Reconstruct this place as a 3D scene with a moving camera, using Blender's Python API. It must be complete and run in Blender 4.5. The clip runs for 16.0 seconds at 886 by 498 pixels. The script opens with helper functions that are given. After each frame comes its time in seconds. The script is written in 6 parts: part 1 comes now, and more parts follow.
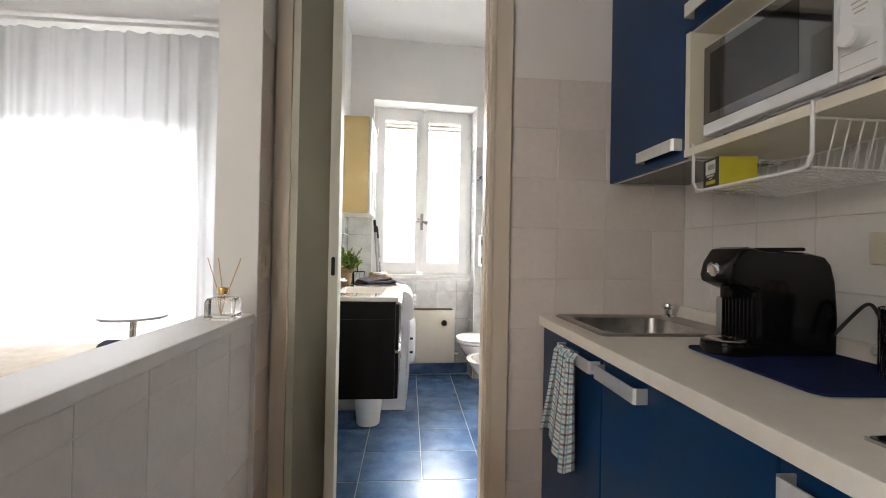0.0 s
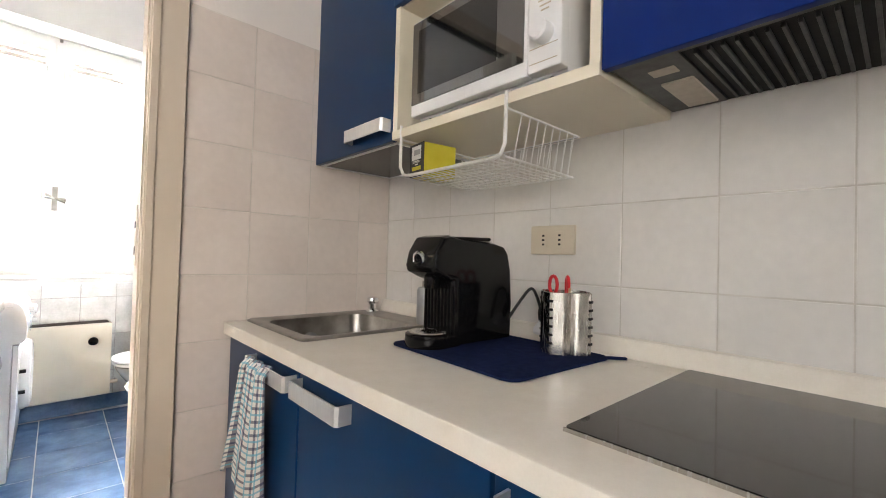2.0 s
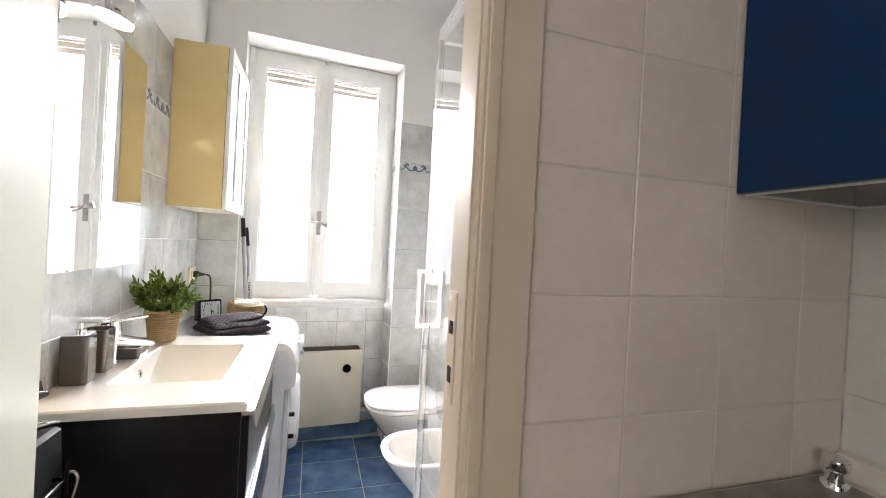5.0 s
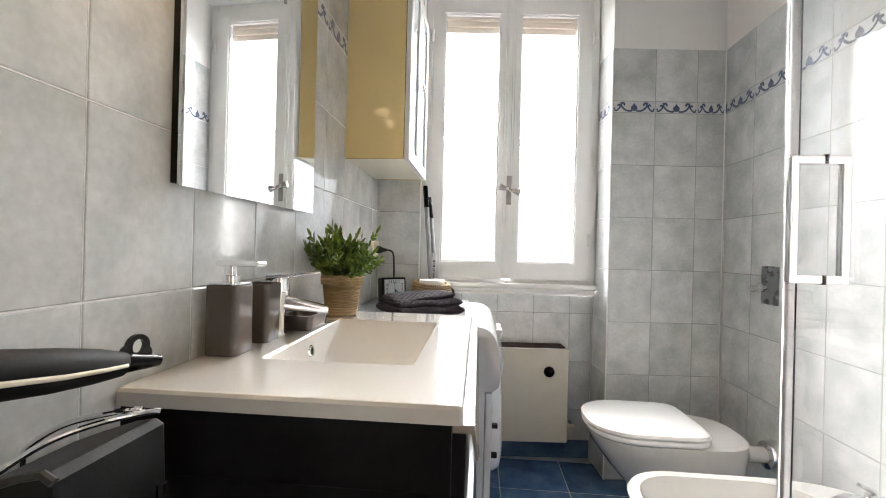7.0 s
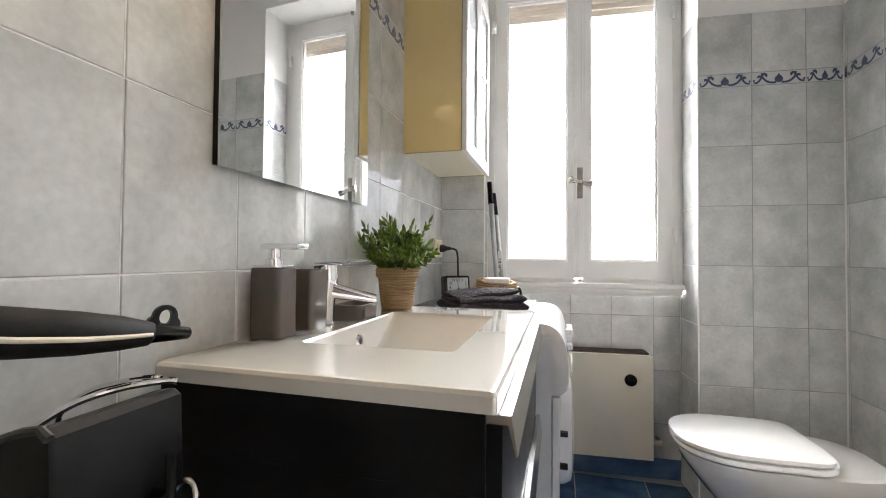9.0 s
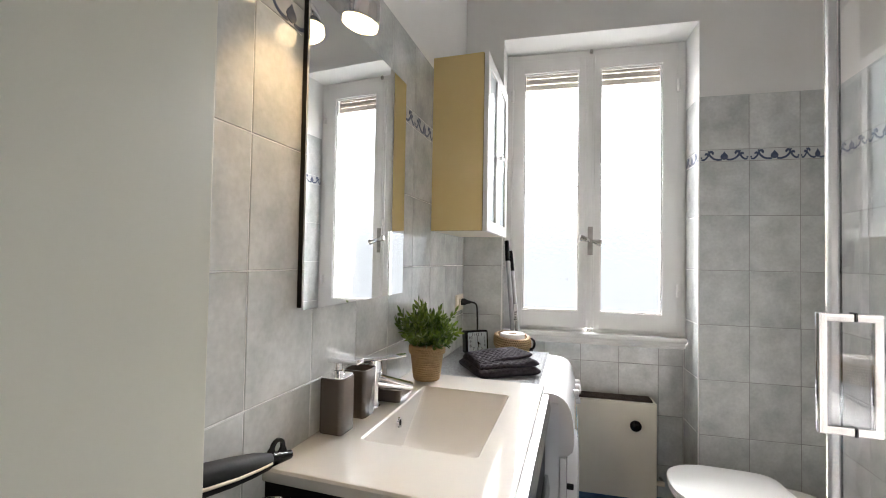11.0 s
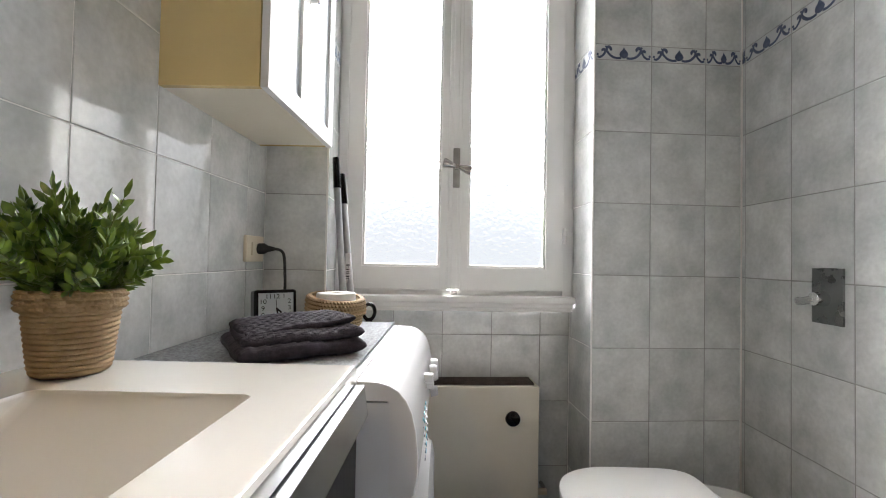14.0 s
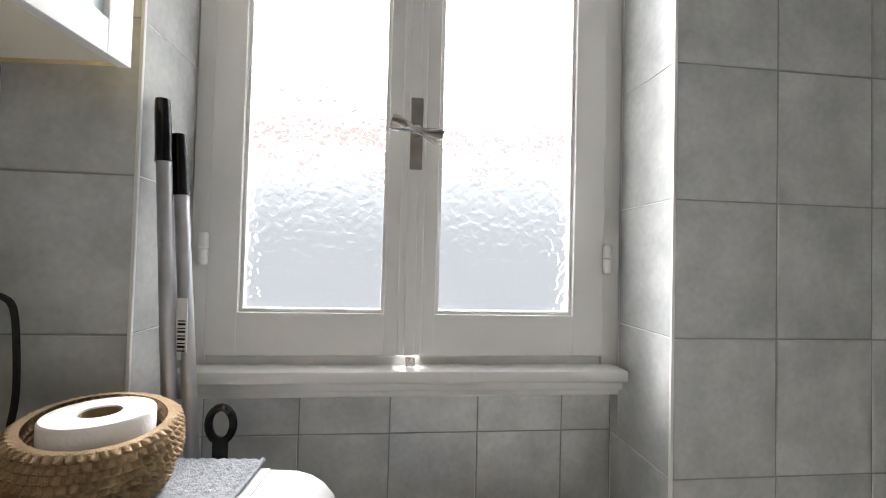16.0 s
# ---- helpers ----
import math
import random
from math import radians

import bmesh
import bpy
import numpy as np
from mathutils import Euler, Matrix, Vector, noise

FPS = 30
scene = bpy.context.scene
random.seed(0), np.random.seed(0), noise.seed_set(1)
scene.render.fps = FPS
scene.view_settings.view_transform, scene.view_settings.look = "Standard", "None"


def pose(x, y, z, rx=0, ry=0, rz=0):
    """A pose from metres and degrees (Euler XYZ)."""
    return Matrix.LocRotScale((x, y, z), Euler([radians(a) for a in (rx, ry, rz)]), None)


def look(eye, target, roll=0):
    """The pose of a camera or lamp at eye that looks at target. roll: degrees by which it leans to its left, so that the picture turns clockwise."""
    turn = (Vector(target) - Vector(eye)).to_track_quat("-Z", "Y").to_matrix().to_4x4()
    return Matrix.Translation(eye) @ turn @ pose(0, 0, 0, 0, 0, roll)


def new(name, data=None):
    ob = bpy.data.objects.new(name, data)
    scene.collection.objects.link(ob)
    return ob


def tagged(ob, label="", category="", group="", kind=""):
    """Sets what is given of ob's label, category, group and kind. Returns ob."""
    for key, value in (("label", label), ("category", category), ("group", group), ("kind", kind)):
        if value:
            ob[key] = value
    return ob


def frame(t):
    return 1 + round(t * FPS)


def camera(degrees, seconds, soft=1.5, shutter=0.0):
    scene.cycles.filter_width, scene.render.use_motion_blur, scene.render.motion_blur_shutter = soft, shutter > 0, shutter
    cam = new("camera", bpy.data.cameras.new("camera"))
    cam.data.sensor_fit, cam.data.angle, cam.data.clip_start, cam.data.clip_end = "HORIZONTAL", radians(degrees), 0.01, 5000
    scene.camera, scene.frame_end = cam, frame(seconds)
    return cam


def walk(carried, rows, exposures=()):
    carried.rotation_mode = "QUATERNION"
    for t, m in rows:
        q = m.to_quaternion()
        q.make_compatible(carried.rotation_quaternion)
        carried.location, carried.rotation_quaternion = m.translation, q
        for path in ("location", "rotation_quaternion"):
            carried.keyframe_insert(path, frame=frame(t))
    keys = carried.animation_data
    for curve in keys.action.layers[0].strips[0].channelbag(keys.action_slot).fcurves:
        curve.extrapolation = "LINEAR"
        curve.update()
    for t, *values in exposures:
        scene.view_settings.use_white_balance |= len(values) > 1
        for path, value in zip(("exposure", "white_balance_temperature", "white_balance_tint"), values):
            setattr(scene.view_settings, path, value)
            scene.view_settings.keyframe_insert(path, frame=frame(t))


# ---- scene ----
cam = camera(92.6, 16.0, soft=1.0)
PATH = [
    (0, (0.304, 0.249, 1.122), (0.466, 2.242, 1.139), 1.1),
    (0.5, (0.324, 0.323, 1.235), (0.486, 2.317, 1.259), 1.2),
    (1, (0.355, 0.439, 1.255), (0.756, 2.399, 1.289), 1.2),
    (1.5, (0.387, 0.478, 1.167), (1.352, 2.23, 1.217), 1.3),
    (2, (0.438, 0.48, 1.097), (1.786, 1.957, 1.137), 1.6),
    (2.5, (0.524, 0.51, 1.093), (2.041, 1.813, 1.135), 1.8),
    (3, (0.57, 0.602, 1.236), (2.152, 1.826, 1.295), 1.7),
    (3.5, (0.564, 0.687, 1.352), (2.163, 1.887, 1.408), 1.9),
    (4, (0.537, 0.874, 1.395), (1.988, 2.25, 1.443), 2.3),
    (4.5, (0.468, 1.122, 1.376), (1.541, 2.81, 1.394), 3.1),
    (5, (0.388, 1.325, 1.288), (0.978, 3.236, 1.28), 3.1),
    (5.2, (0.355, 1.409, 1.249), (0.756, 3.368, 1.235), 2.8),
    (7.3, (0.258, 1.945, 1.081), (0.087, 3.937, 1.092), 1.4),
    (7.5, (0.246, 1.964, 1.078), (0.08, 3.957, 1.098), 1.2),
    (8, (0.239, 2.001, 1.06), (0.0, 3.987, 1.08), 0.9),
    (8.5, (0.291, 2.027, 1.05), (-0.186, 3.97, 1.07), 0.6),
    (8.7, (0.317, 2.014, 1.03), (-0.195, 3.947, 1.059), 0.4),
    (10.8, (0.33, 1.773, 1.245), (-0.242, 3.689, 1.307), 0.9),
    (11, (0.353, 1.766, 1.287), (-0.25, 3.672, 1.338), 1.0),
    (11.5, (0.342, 1.788, 1.342), (-0.272, 3.691, 1.391), 1.0),
    (12, (0.304, 1.893, 1.323), (-0.304, 3.798, 1.366), 1.0),
    (12.5, (0.293, 2.038, 1.242), (-0.309, 3.945, 1.277), 1.0),
    (13, (0.333, 2.205, 1.158), (-0.143, 4.147, 1.187), 1.1),
    (13.5, (0.378, 2.342, 1.068), (0.12, 4.325, 1.126), 1.1),
    (14, (0.396, 2.526, 1.056), (0.368, 4.525, 1.101), 1.1),
    (14.5, (0.416, 2.665, 1.051), (0.493, 4.662, 1.111), 1.2),
    (15, (0.431, 2.851, 1.049), (0.529, 4.847, 1.117), 1.5),
    (15.5, (0.477, 3.045, 1.087), (0.533, 5.043, 1.151), 1.5),
    (16, (0.453, 3.247, 1.140), (0.515, 5.245, 1.190), 1.5),
]
EXPOSURES = [(0.0, 0.85), (1.0, 0.9), (1.5, 1.35), (2.0, 1.75), (2.5, 1.9), (3.0, 2.25), (3.5, 2.45), (4.0, 2.2), (4.5, 1.4), (5.2, 0.85), (6.0, 0.5), (7.3, 0.3), (8.7, 0.25), (10.8, 0.05), (13.0, 0.1), (14.0, -0.1), (15.0, -0.25), (16.0, -0.45)]
walk(cam, [(t, look(eye, target, roll)) for t, eye, target, roll in PATH], EXPOSURES)

# ---- light ----
world = bpy.data.worlds.new("sky")
scene.world = world
world.use_nodes = True
wn = world.node_tree.nodes
sky = wn.new("ShaderNodeTexSky")
sky.sky_type = "NISHITA"
sky.sun_disc = False
sky.sun_elevation = radians(38)
sky.sun_rotation = radians(200)
sky.dust_density = 3.0
world.node_tree.links.new(sky.outputs[0], wn["Background"].inputs[0])
wn["Background"].inputs[1].default_value = 0.15
sun = new("sun", bpy.data.lights.new("sun", "SUN"))
sun.data.energy, sun.data.angle, sun.data.color = 4.0, radians(12), (1.0, 0.96, 0.9)
sun.matrix_world = look((3, -6, 8), (0, 2, 0))


def window_lamp(name, eye, target, w, h, power, colour):
    """An area lamp that shines in through an opening, in place of sky light."""
    d = bpy.data.lights.new(name, "AREA")
    d.shape, d.size, d.size_y, d.energy, d.color = "RECTANGLE", w, h, power, colour
    o = new(name, d)
    o.matrix_world = look(eye, target)
    return o


window_lamp("bathroom_sky_light", (-0.9, 8.4, 4.1), (0.45, 4.0, 1.7), 6.0, 2.6, 3700, (1.0, 0.985, 0.98))
window_lamp("living_sky_light", (-2.3, 4.75, 1.75), (-2.1, 3.4, 1.3), 1.6, 1.9, 4, (0.95, 0.97, 1.0))
# Added fill lamp for the kitchen, no such source known at the rear.
window_lamp("rear_fill_light", (-1.75, -1.62, 1.65), (-0.2, 1.2, 1.2), 1.9, 1.5, 15, (1.0, 0.965, 0.925))
spot_glow = bpy.data.lights.new("wall_lamp_glow", "SPOT")
spot_glow.energy, spot_glow.color, spot_glow.shadow_soft_size = 13.0, (1.0, 0.68, 0.34), 0.03
spot_glow.spot_size, spot_glow.spot_blend = radians(120), 0.7


# ---- mesh helpers ----
def box(x0, x1, y0, y1, z0, z1, bev=0.0, seg=2):
    bm = bmesh.new()
    bmesh.ops.create_cube(bm, size=1)
    bmesh.ops.scale(bm, vec=(x1 - x0, y1 - y0, z1 - z0), verts=bm.verts)
    bmesh.ops.translate(bm, vec=((x0 + x1) / 2, (y0 + y1) / 2, (z0 + z1) / 2), verts=bm.verts)
    if bev:
        bmesh.ops.bevel(bm, geom=bm.edges[:], offset=bev, segments=seg, profile=0.5, affect="EDGES")
    return bm


def upright_box(x0, x1, y0, y1, z0, z1, r, edge=0.002, seg=5):
    """A box with round upright corners and softly broken rims."""
    bm = box(x0, x1, y0, y1, z0, z1)
    up = [e for e in bm.edges if abs(e.verts[0].co.z - e.verts[1].co.z) > 1e-6]
    bmesh.ops.bevel(bm, geom=up, offset=r, segments=seg, profile=0.5, affect="EDGES")
    if edge:
        rim = [e for e in bm.edges if abs(e.verts[0].co.z - e.verts[1].co.z) < 1e-6 and len(e.link_faces) == 2
               and abs(e.link_faces[0].normal.z - e.link_faces[1].normal.z) > 0.5]
        bmesh.ops.bevel(bm, geom=rim, offset=edge, segments=2, profile=0.5, affect="EDGES")
    return bm


def lathe(profile, seg=32, squash=1.0):
    """Turns (radius, height) pairs about the z axis."""
    bm = bmesh.new()
    rings = []
    for r, z in profile:
        if r < 1e-6:
            rings.append([bm.verts.new((0, 0, z))])
        else:
            rings.append([bm.verts.new((r * math.cos(2 * math.pi * i / seg), squash * r * math.sin(2 * math.pi * i / seg), z)) for i in range(seg)])
    for a, b in zip(rings, rings[1:]):
        for i in range(seg):
            j = (i + 1) % seg
            if len(a) == 1 and len(b) > 1:
                bm.faces.new((a[0], b[j], b[i]))
            elif len(b) == 1 and len(a) > 1:
                bm.faces.new((a[i], a[j], b[0]))
            elif len(a) > 1:
                bm.faces.new((a[i], a[j], b[j], b[i]))
    bmesh.ops.recalc_face_normals(bm, faces=bm.faces)
    return bm


def tube(points, r, seg=8, closed=False, r_end=None):
    """A round bar along points."""
    pts = [Vector(p) for p in points]
    n = len(pts)
    bm = bmesh.new()
    rings, side = [], None
    for i, p in enumerate(pts):
        a = pts[(i - 1) % n] if closed or i else p
        b = pts[(i + 1) % n] if closed or i < n - 1 else p
        d = (b - a).normalized()
        if side is None:
            side = d.orthogonal().normalized()
        side = (side - d * side.dot(d)).normalized()
        up = d.cross(side)
        rad = r if r_end is None else r + (r_end - r) * i / max(1, n - 1)
        rings.append([bm.verts.new(p + rad * (math.cos(2 * math.pi * k / seg) * side + math.sin(2 * math.pi * k / seg) * up)) for k in range(seg)])
    for i in range(n if closed else n - 1):
        a, b = rings[i], rings[(i + 1) % n]
        off = 0
        if closed and i == n - 1:
            off = min(range(seg), key=lambda o: (b[o].co - a[0].co).length)
        for k in range(seg):
            bm.faces.new((a[k], a[(k + 1) % seg], b[(k + 1 + off) % seg], b[(k + off) % seg]))
    if not closed:
        bm.faces.new(rings[0][::-1])
        bm.faces.new(rings[-1])
    bmesh.ops.recalc_face_normals(bm, faces=bm.faces)
    return bm


def extrude_outline(pts, x0, x1, axis="y", bev=0.0):
    """A solid whose outline is drawn in a plane and drawn out along an axis."""
    bm = bmesh.new()
    put = {"y": lambda a, b, d: (a, d, b), "x": lambda a, b, d: (d, a, b), "z": lambda a, b, d: (a, b, d)}[axis]
    lo = [bm.verts.new(put(a, b, x0)) for a, b in pts]
    hi = [bm.verts.new(put(a, b, x1)) for a, b in pts]
    bm.faces.new(lo)
    bm.faces.new(hi[::-1])
    for i in range(len(pts)):
        j = (i + 1) % len(pts)
        bm.faces.new((lo[i], hi[i], hi[j], lo[j]))
    bmesh.ops.recalc_face_normals(bm, faces=bm.faces)
    if bev:
        rim = [e for e in bm.edges if any(len(f.verts) > 4 for f in e.link_faces)]
        bmesh.ops.bevel(bm, geom=rim, offset=bev, segments=2, profile=0.5, affect="EDGES")
    return bm


def arc(cx, cz, r, a0, a1, n=10):
    return [(cx + r * math.cos(radians(a0 + (a1 - a0) * i / n)), cz + r * math.sin(radians(a0 + (a1 - a0) * i / n))) for i in range(n + 1)]


def moved(bm, m):
    bmesh.ops.transform(bm, matrix=m, verts=bm.verts)
    return bm


def joined(*bms):
    out = bmesh.new()
    for b in bms:
        me = bpy.data.meshes.new("piece")
        b.to_mesh(me)
        b.free()
        out.from_mesh(me)
        bpy.data.meshes.remove(me)
    return out


def mesh_of(name, bm, material, angle=35):
    me = bpy.data.meshes.new(name)
    bm.to_mesh(me)
    bm.free()
    me.materials.append(material)
    me.shade_smooth()
    me.set_sharp_from_angle(angle=radians(angle))
    return me


def even_normals(o):
    """Keeps large flat faces flat beside their rounded edges."""
    if len(o.data.polygons) < 3000:
        w = o.modifiers.new("even_normals", "WEIGHTED_NORMAL")
        w.keep_sharp = True


def part(name, bm, material, parent, label="", angle=35):
    o = new(name, mesh_of(name, bm, material, angle))
    even_normals(o)
    o.parent = parent
    return tagged(o, label)


def thing(name, m, label, category, group=""):
    o = new(name)
    o.empty_display_size = 0.05
    o.matrix_world = m
    return tagged(o, label, category, group)


def single(name, bm, material, label, category, group="", kind="", m=None, angle=35):
    o = new(name, mesh_of(name, bm, material, angle))
    even_normals(o)
    if m is not None:
        o.matrix_world = m
    return tagged(o, label, category, group, kind)


def words(name, text, size, m, material, parent, label=""):
    """Lettering as a thin mesh."""
    cu = bpy.data.curves.new(name, "FONT")
    cu.body, cu.size, cu.extrude = text, size, 0.0003
    cu.align_x, cu.align_y = "CENTER", "CENTER"
    tmp = bpy.data.objects.new(name, cu)
    scene.collection.objects.link(tmp)
    me = bpy.data.meshes.new_from_object(tmp.evaluated_get(bpy.context.evaluated_depsgraph_get()))
    bpy.data.objects.remove(tmp)
    me.materials.clear()
    me.materials.append(material)
    o = new(name, me)
    o.parent = parent
    o.matrix_local = m
    return tagged(o, label)


# ---- materials ----
def material(name, c1, c2=None, scale=6.0, rough=0.5, rvar=0.0, metal=0.0, bump=0.0, bscale=80.0, coat=0.0, trans=0.0, ior=1.45,
             spec=0.5, piece=0.0, detail=4.0, stretch=(1, 1, 1), world_space=False, fine=0.0):
    m = bpy.data.materials.new(name)
    m.use_nodes = True
    nt = m.node_tree
    n, link = nt.nodes, nt.links.new
    b = n["Principled BSDF"]
    b.inputs["Roughness"].default_value = rough
    b.inputs["Metallic"].default_value = metal
    b.inputs["IOR"].default_value = ior
    b.inputs["Specular IOR Level"].default_value = spec
    b.inputs["Coat Weight"].default_value = coat
    b.inputs["Coat Roughness"].default_value = 0.06
    b.inputs["Transmission Weight"].default_value = trans
    tc = n.new("ShaderNodeNewGeometry") if world_space else n.new("ShaderNodeTexCoord")
    co = tc.outputs["Position"] if world_space else tc.outputs["Object"]
    mp = n.new("ShaderNodeMapping")
    mp.inputs["Scale"].default_value = stretch
    link(co, mp.inputs[0])
    vec = mp.outputs[0]
    if piece:
        info = n.new("ShaderNodeObjectInfo")
        sc = n.new("ShaderNodeVectorMath")
        sc.operation = "SCALE"
        sc.inputs[0].default_value = (37, 53, 71)
        link(info.outputs["Random"], sc.inputs["Scale"])
        ad = n.new("ShaderNodeVectorMath")
        link(vec, ad.inputs[0])
        link(sc.outputs[0], ad.inputs[1])
        vec = ad.outputs[0]
    big = n.new("ShaderNodeTexNoise")
    big.inputs["Scale"].default_value = scale
    big.inputs["Detail"].default_value = detail
    link(vec, big.inputs["Vector"])
    ramp = n.new("ShaderNodeValToRGB")
    ramp.color_ramp.elements[0].position, ramp.color_ramp.elements[1].position = 0.32, 0.68
    ramp.color_ramp.elements[0].color = (*c1, 1)
    ramp.color_ramp.elements[1].color = (*(c2 or tuple(min(1, v * 1.06) for v in c1)), 1)
    link(big.outputs[0], ramp.inputs[0])
    col = ramp.outputs[0]
    if fine or piece:
        small = n.new("ShaderNodeTexNoise")
        small.inputs["Scale"].default_value = scale * 9
        small.inputs["Detail"].default_value = 3
        link(vec, small.inputs["Vector"])
        hs = n.new("ShaderNodeHueSaturation")
        mr = n.new("ShaderNodeMapRange")
        mr.inputs["To Min"].default_value, mr.inputs["To Max"].default_value = 1 - (fine or 0.06), 1 + (fine or 0.06)
        link(small.outputs[0], mr.inputs[0])
        link(mr.outputs[0], hs.inputs["Value"])
        link(col, hs.inputs["Color"])
        col = hs.outputs[0]
    if piece:
        hs2 = n.new("ShaderNodeHueSaturation")
        mr2 = n.new("ShaderNodeMapRange")
        mr2.inputs["To Min"].default_value, mr2.inputs["To Max"].default_value = 1 - piece, 1 + piece
        link(info.outputs["Random"], mr2.inputs[0])
        link(mr2.outputs[0], hs2.inputs["Value"])
        link(col, hs2.inputs["Color"])
        col = hs2.outputs[0]
    link(col, b.inputs["Base Color"])
    if rvar:
        rm = n.new("ShaderNodeMapRange")
        rm.inputs["To Min"].default_value, rm.inputs["To Max"].default_value = max(0, rough - rvar), rough + rvar
        link(big.outputs[0], rm.inputs[0])
        link(rm.outputs[0], b.inputs["Roughness"])
    if bump:
        nz = n.new("ShaderNodeTexNoise")
        nz.inputs["Scale"].default_value = bscale
        nz.inputs["Detail"].default_value = 3
        link(vec, nz.inputs["Vector"])
        bp = n.new("ShaderNodeBump")
        bp.inputs["Strength"].default_value = bump
        bp.inputs["Distance"].default_value = 0.002
        link(nz.outputs[0], bp.inputs["Height"])
        link(bp.outputs[0], b.inputs["Normal"])
    return m


def glow(name, colour, strength):
    m = bpy.data.materials.new(name)
    m.use_nodes = True
    b = m.node_tree.nodes["Principled BSDF"]
    b.inputs["Base Color"].default_value = (*colour, 1)
    b.inputs["Emission Color"].default_value = (*colour, 1)
    b.inputs["Emission Strength"].default_value = strength
    return m


PLASTER = material("plaster_white", (0.76, 0.75, 0.73), (0.81, 0.80, 0.78), 2.5, 0.75, bump=0.25, bscale=60, world_space=True)
PLASTER_WARM = material("plaster_kitchen", (0.74, 0.69, 0.65), (0.79, 0.74, 0.70), 2.5, 0.7, bump=0.25, bscale=60, world_space=True)
CEILING = material("ceiling_paint", (0.78, 0.77, 0.76), (0.82, 0.82, 0.81), 2, 0.8, bump=0.15, bscale=50, world_space=True)
GROUT = material("grout_grey", (0.25, 0.25, 0.245), (0.34, 0.335, 0.32), 14, 0.85, bump=0.3, bscale=200, world_space=True)
GROUT_PALE = material("grout_pale", (0.55, 0.51, 0.46), (0.66, 0.62, 0.57), 14, 0.85, bump=0.3, bscale=200, world_space=True)
TILE_GREY = material("tile_grey_marbled", (0.46, 0.475, 0.47), (0.65, 0.655, 0.645), 9, 0.08, 0.03, piece=0.05, bump=0.05, bscale=25, world_space=True, detail=10, fine=0.15, coat=0.7)
TILE_PINK = material("tile_cream_satin", (0.67, 0.59, 0.54), (0.71, 0.635, 0.585), 5, 0.24, 0.06, piece=0.025, bump=0.05, bscale=30, world_space=True)
TILE_WHITE = material("tile_white_satin", (0.72, 0.69, 0.65), (0.76, 0.73, 0.70), 5, 0.22, 0.06, piece=0.02, bump=0.05, bscale=30, world_space=True)
TILE_BORDER = material("border_tile_glaze", (0.50, 0.51, 0.52), (0.60, 0.60, 0.60), 10, 0.15, piece=0.03, world_space=True)
MOTIF = material("border_scroll_blue", (0.035, 0.05, 0.10), (0.07, 0.09, 0.16), 60, 0.3)
TILE_FLOOR = material("floor_tile_blue", (0.045, 0.095, 0.20), (0.11, 0.19, 0.33), 9, 0.18, 0.08, piece=0.1, bump=0.35, bscale=45, world_space=True, detail=8, fine=0.2)
GROUT_FLOOR = material("floor_grout", (0.30, 0.33, 0.38), (0.40, 0.43, 0.47), 20, 0.8)
LAMINATE_FLOOR = material("living_floor_wood", (0.28, 0.20, 0.13), (0.36, 0.27, 0.18), 4, 0.4, stretch=(1, 8, 1))
CASING = material("door_casing_cream", (0.60, 0.51, 0.41), (0.65, 0.56, 0.46), 3, 0.38, bump=0.1, bscale=30, world_space=True)
DOOR_PAINT = material("folding_door_cream", (0.52, 0.51, 0.43), (0.56, 0.55, 0.47), 2, 0.33, bump=0.06, bscale=30, world_space=True)
WHITE_PAINT = material("window_white_enamel", (0.76, 0.75, 0.73), (0.81, 0.80, 0.78), 5, 0.3, bump=0.12, bscale=25, world_space=True)
PONY_PAINT = material("white_painted_ledge", (0.74, 0.72, 0.70), (0.80, 0.79, 0.77), 4, 0.45, bump=0.25, bscale=30, world_space=True)
PONY_TILE = material("white_painted_tile", (0.68, 0.65, 0.62), (0.73, 0.70, 0.67), 6, 0.4, bump=0.2, bscale=40, world_space=True, piece=0.02)
BLUE = material("cabinet_blue_foil", (0.003, 0.029, 0.095), (0.004, 0.035, 0.110), 3, 0.3, 0.05, spec=0.3, bump=0.04, bscale=140)
BLUE_HOOD = material("hood_blue_foil", (0.004, 0.018, 0.13), (0.005, 0.021, 0.15), 3, 0.3, 0.05, spec=0.12, bump=0.04, bscale=140)
CARCASS = material("carcass_cream_melamine", (0.73, 0.67, 0.54), (0.77, 0.71, 0.59), 3, 0.4)
WORKTOP = material("worktop_cream_laminate", (0.77, 0.715, 0.63), (0.81, 0.76, 0.68), 30, 0.3, 0.04, fine=0.04, bump=0.05, bscale=200)
STEEL = material("brushed_steel", (0.50, 0.48, 0.45), (0.60, 0.58, 0.55), 30, 0.26, 0.06, metal=1.0, stretch=(1, 12, 1), bump=0.05, bscale=150)
SINK_STEEL = material("sink_steel_worn", (0.26, 0.245, 0.225), (0.40, 0.38, 0.355), 18, 0.34, 0.1, metal=1.0, bump=0.1, bscale=120)
CHROME = material("chrome", (0.82, 0.82, 0.83), (0.86, 0.86, 0.87), 5, 0.07, metal=1.0)
ALU = material("satin_aluminium", (0.80, 0.80, 0.80), (0.85, 0.85, 0.85), 20, 0.4, metal=0.75, stretch=(1, 6, 1))
GRIP_ALU = material("grip_profile_aluminium", (0.48, 0.49, 0.50), (0.56, 0.57, 0.58), 20, 0.22, 0.05, metal=1.0, stretch=(1, 0.2, 1))
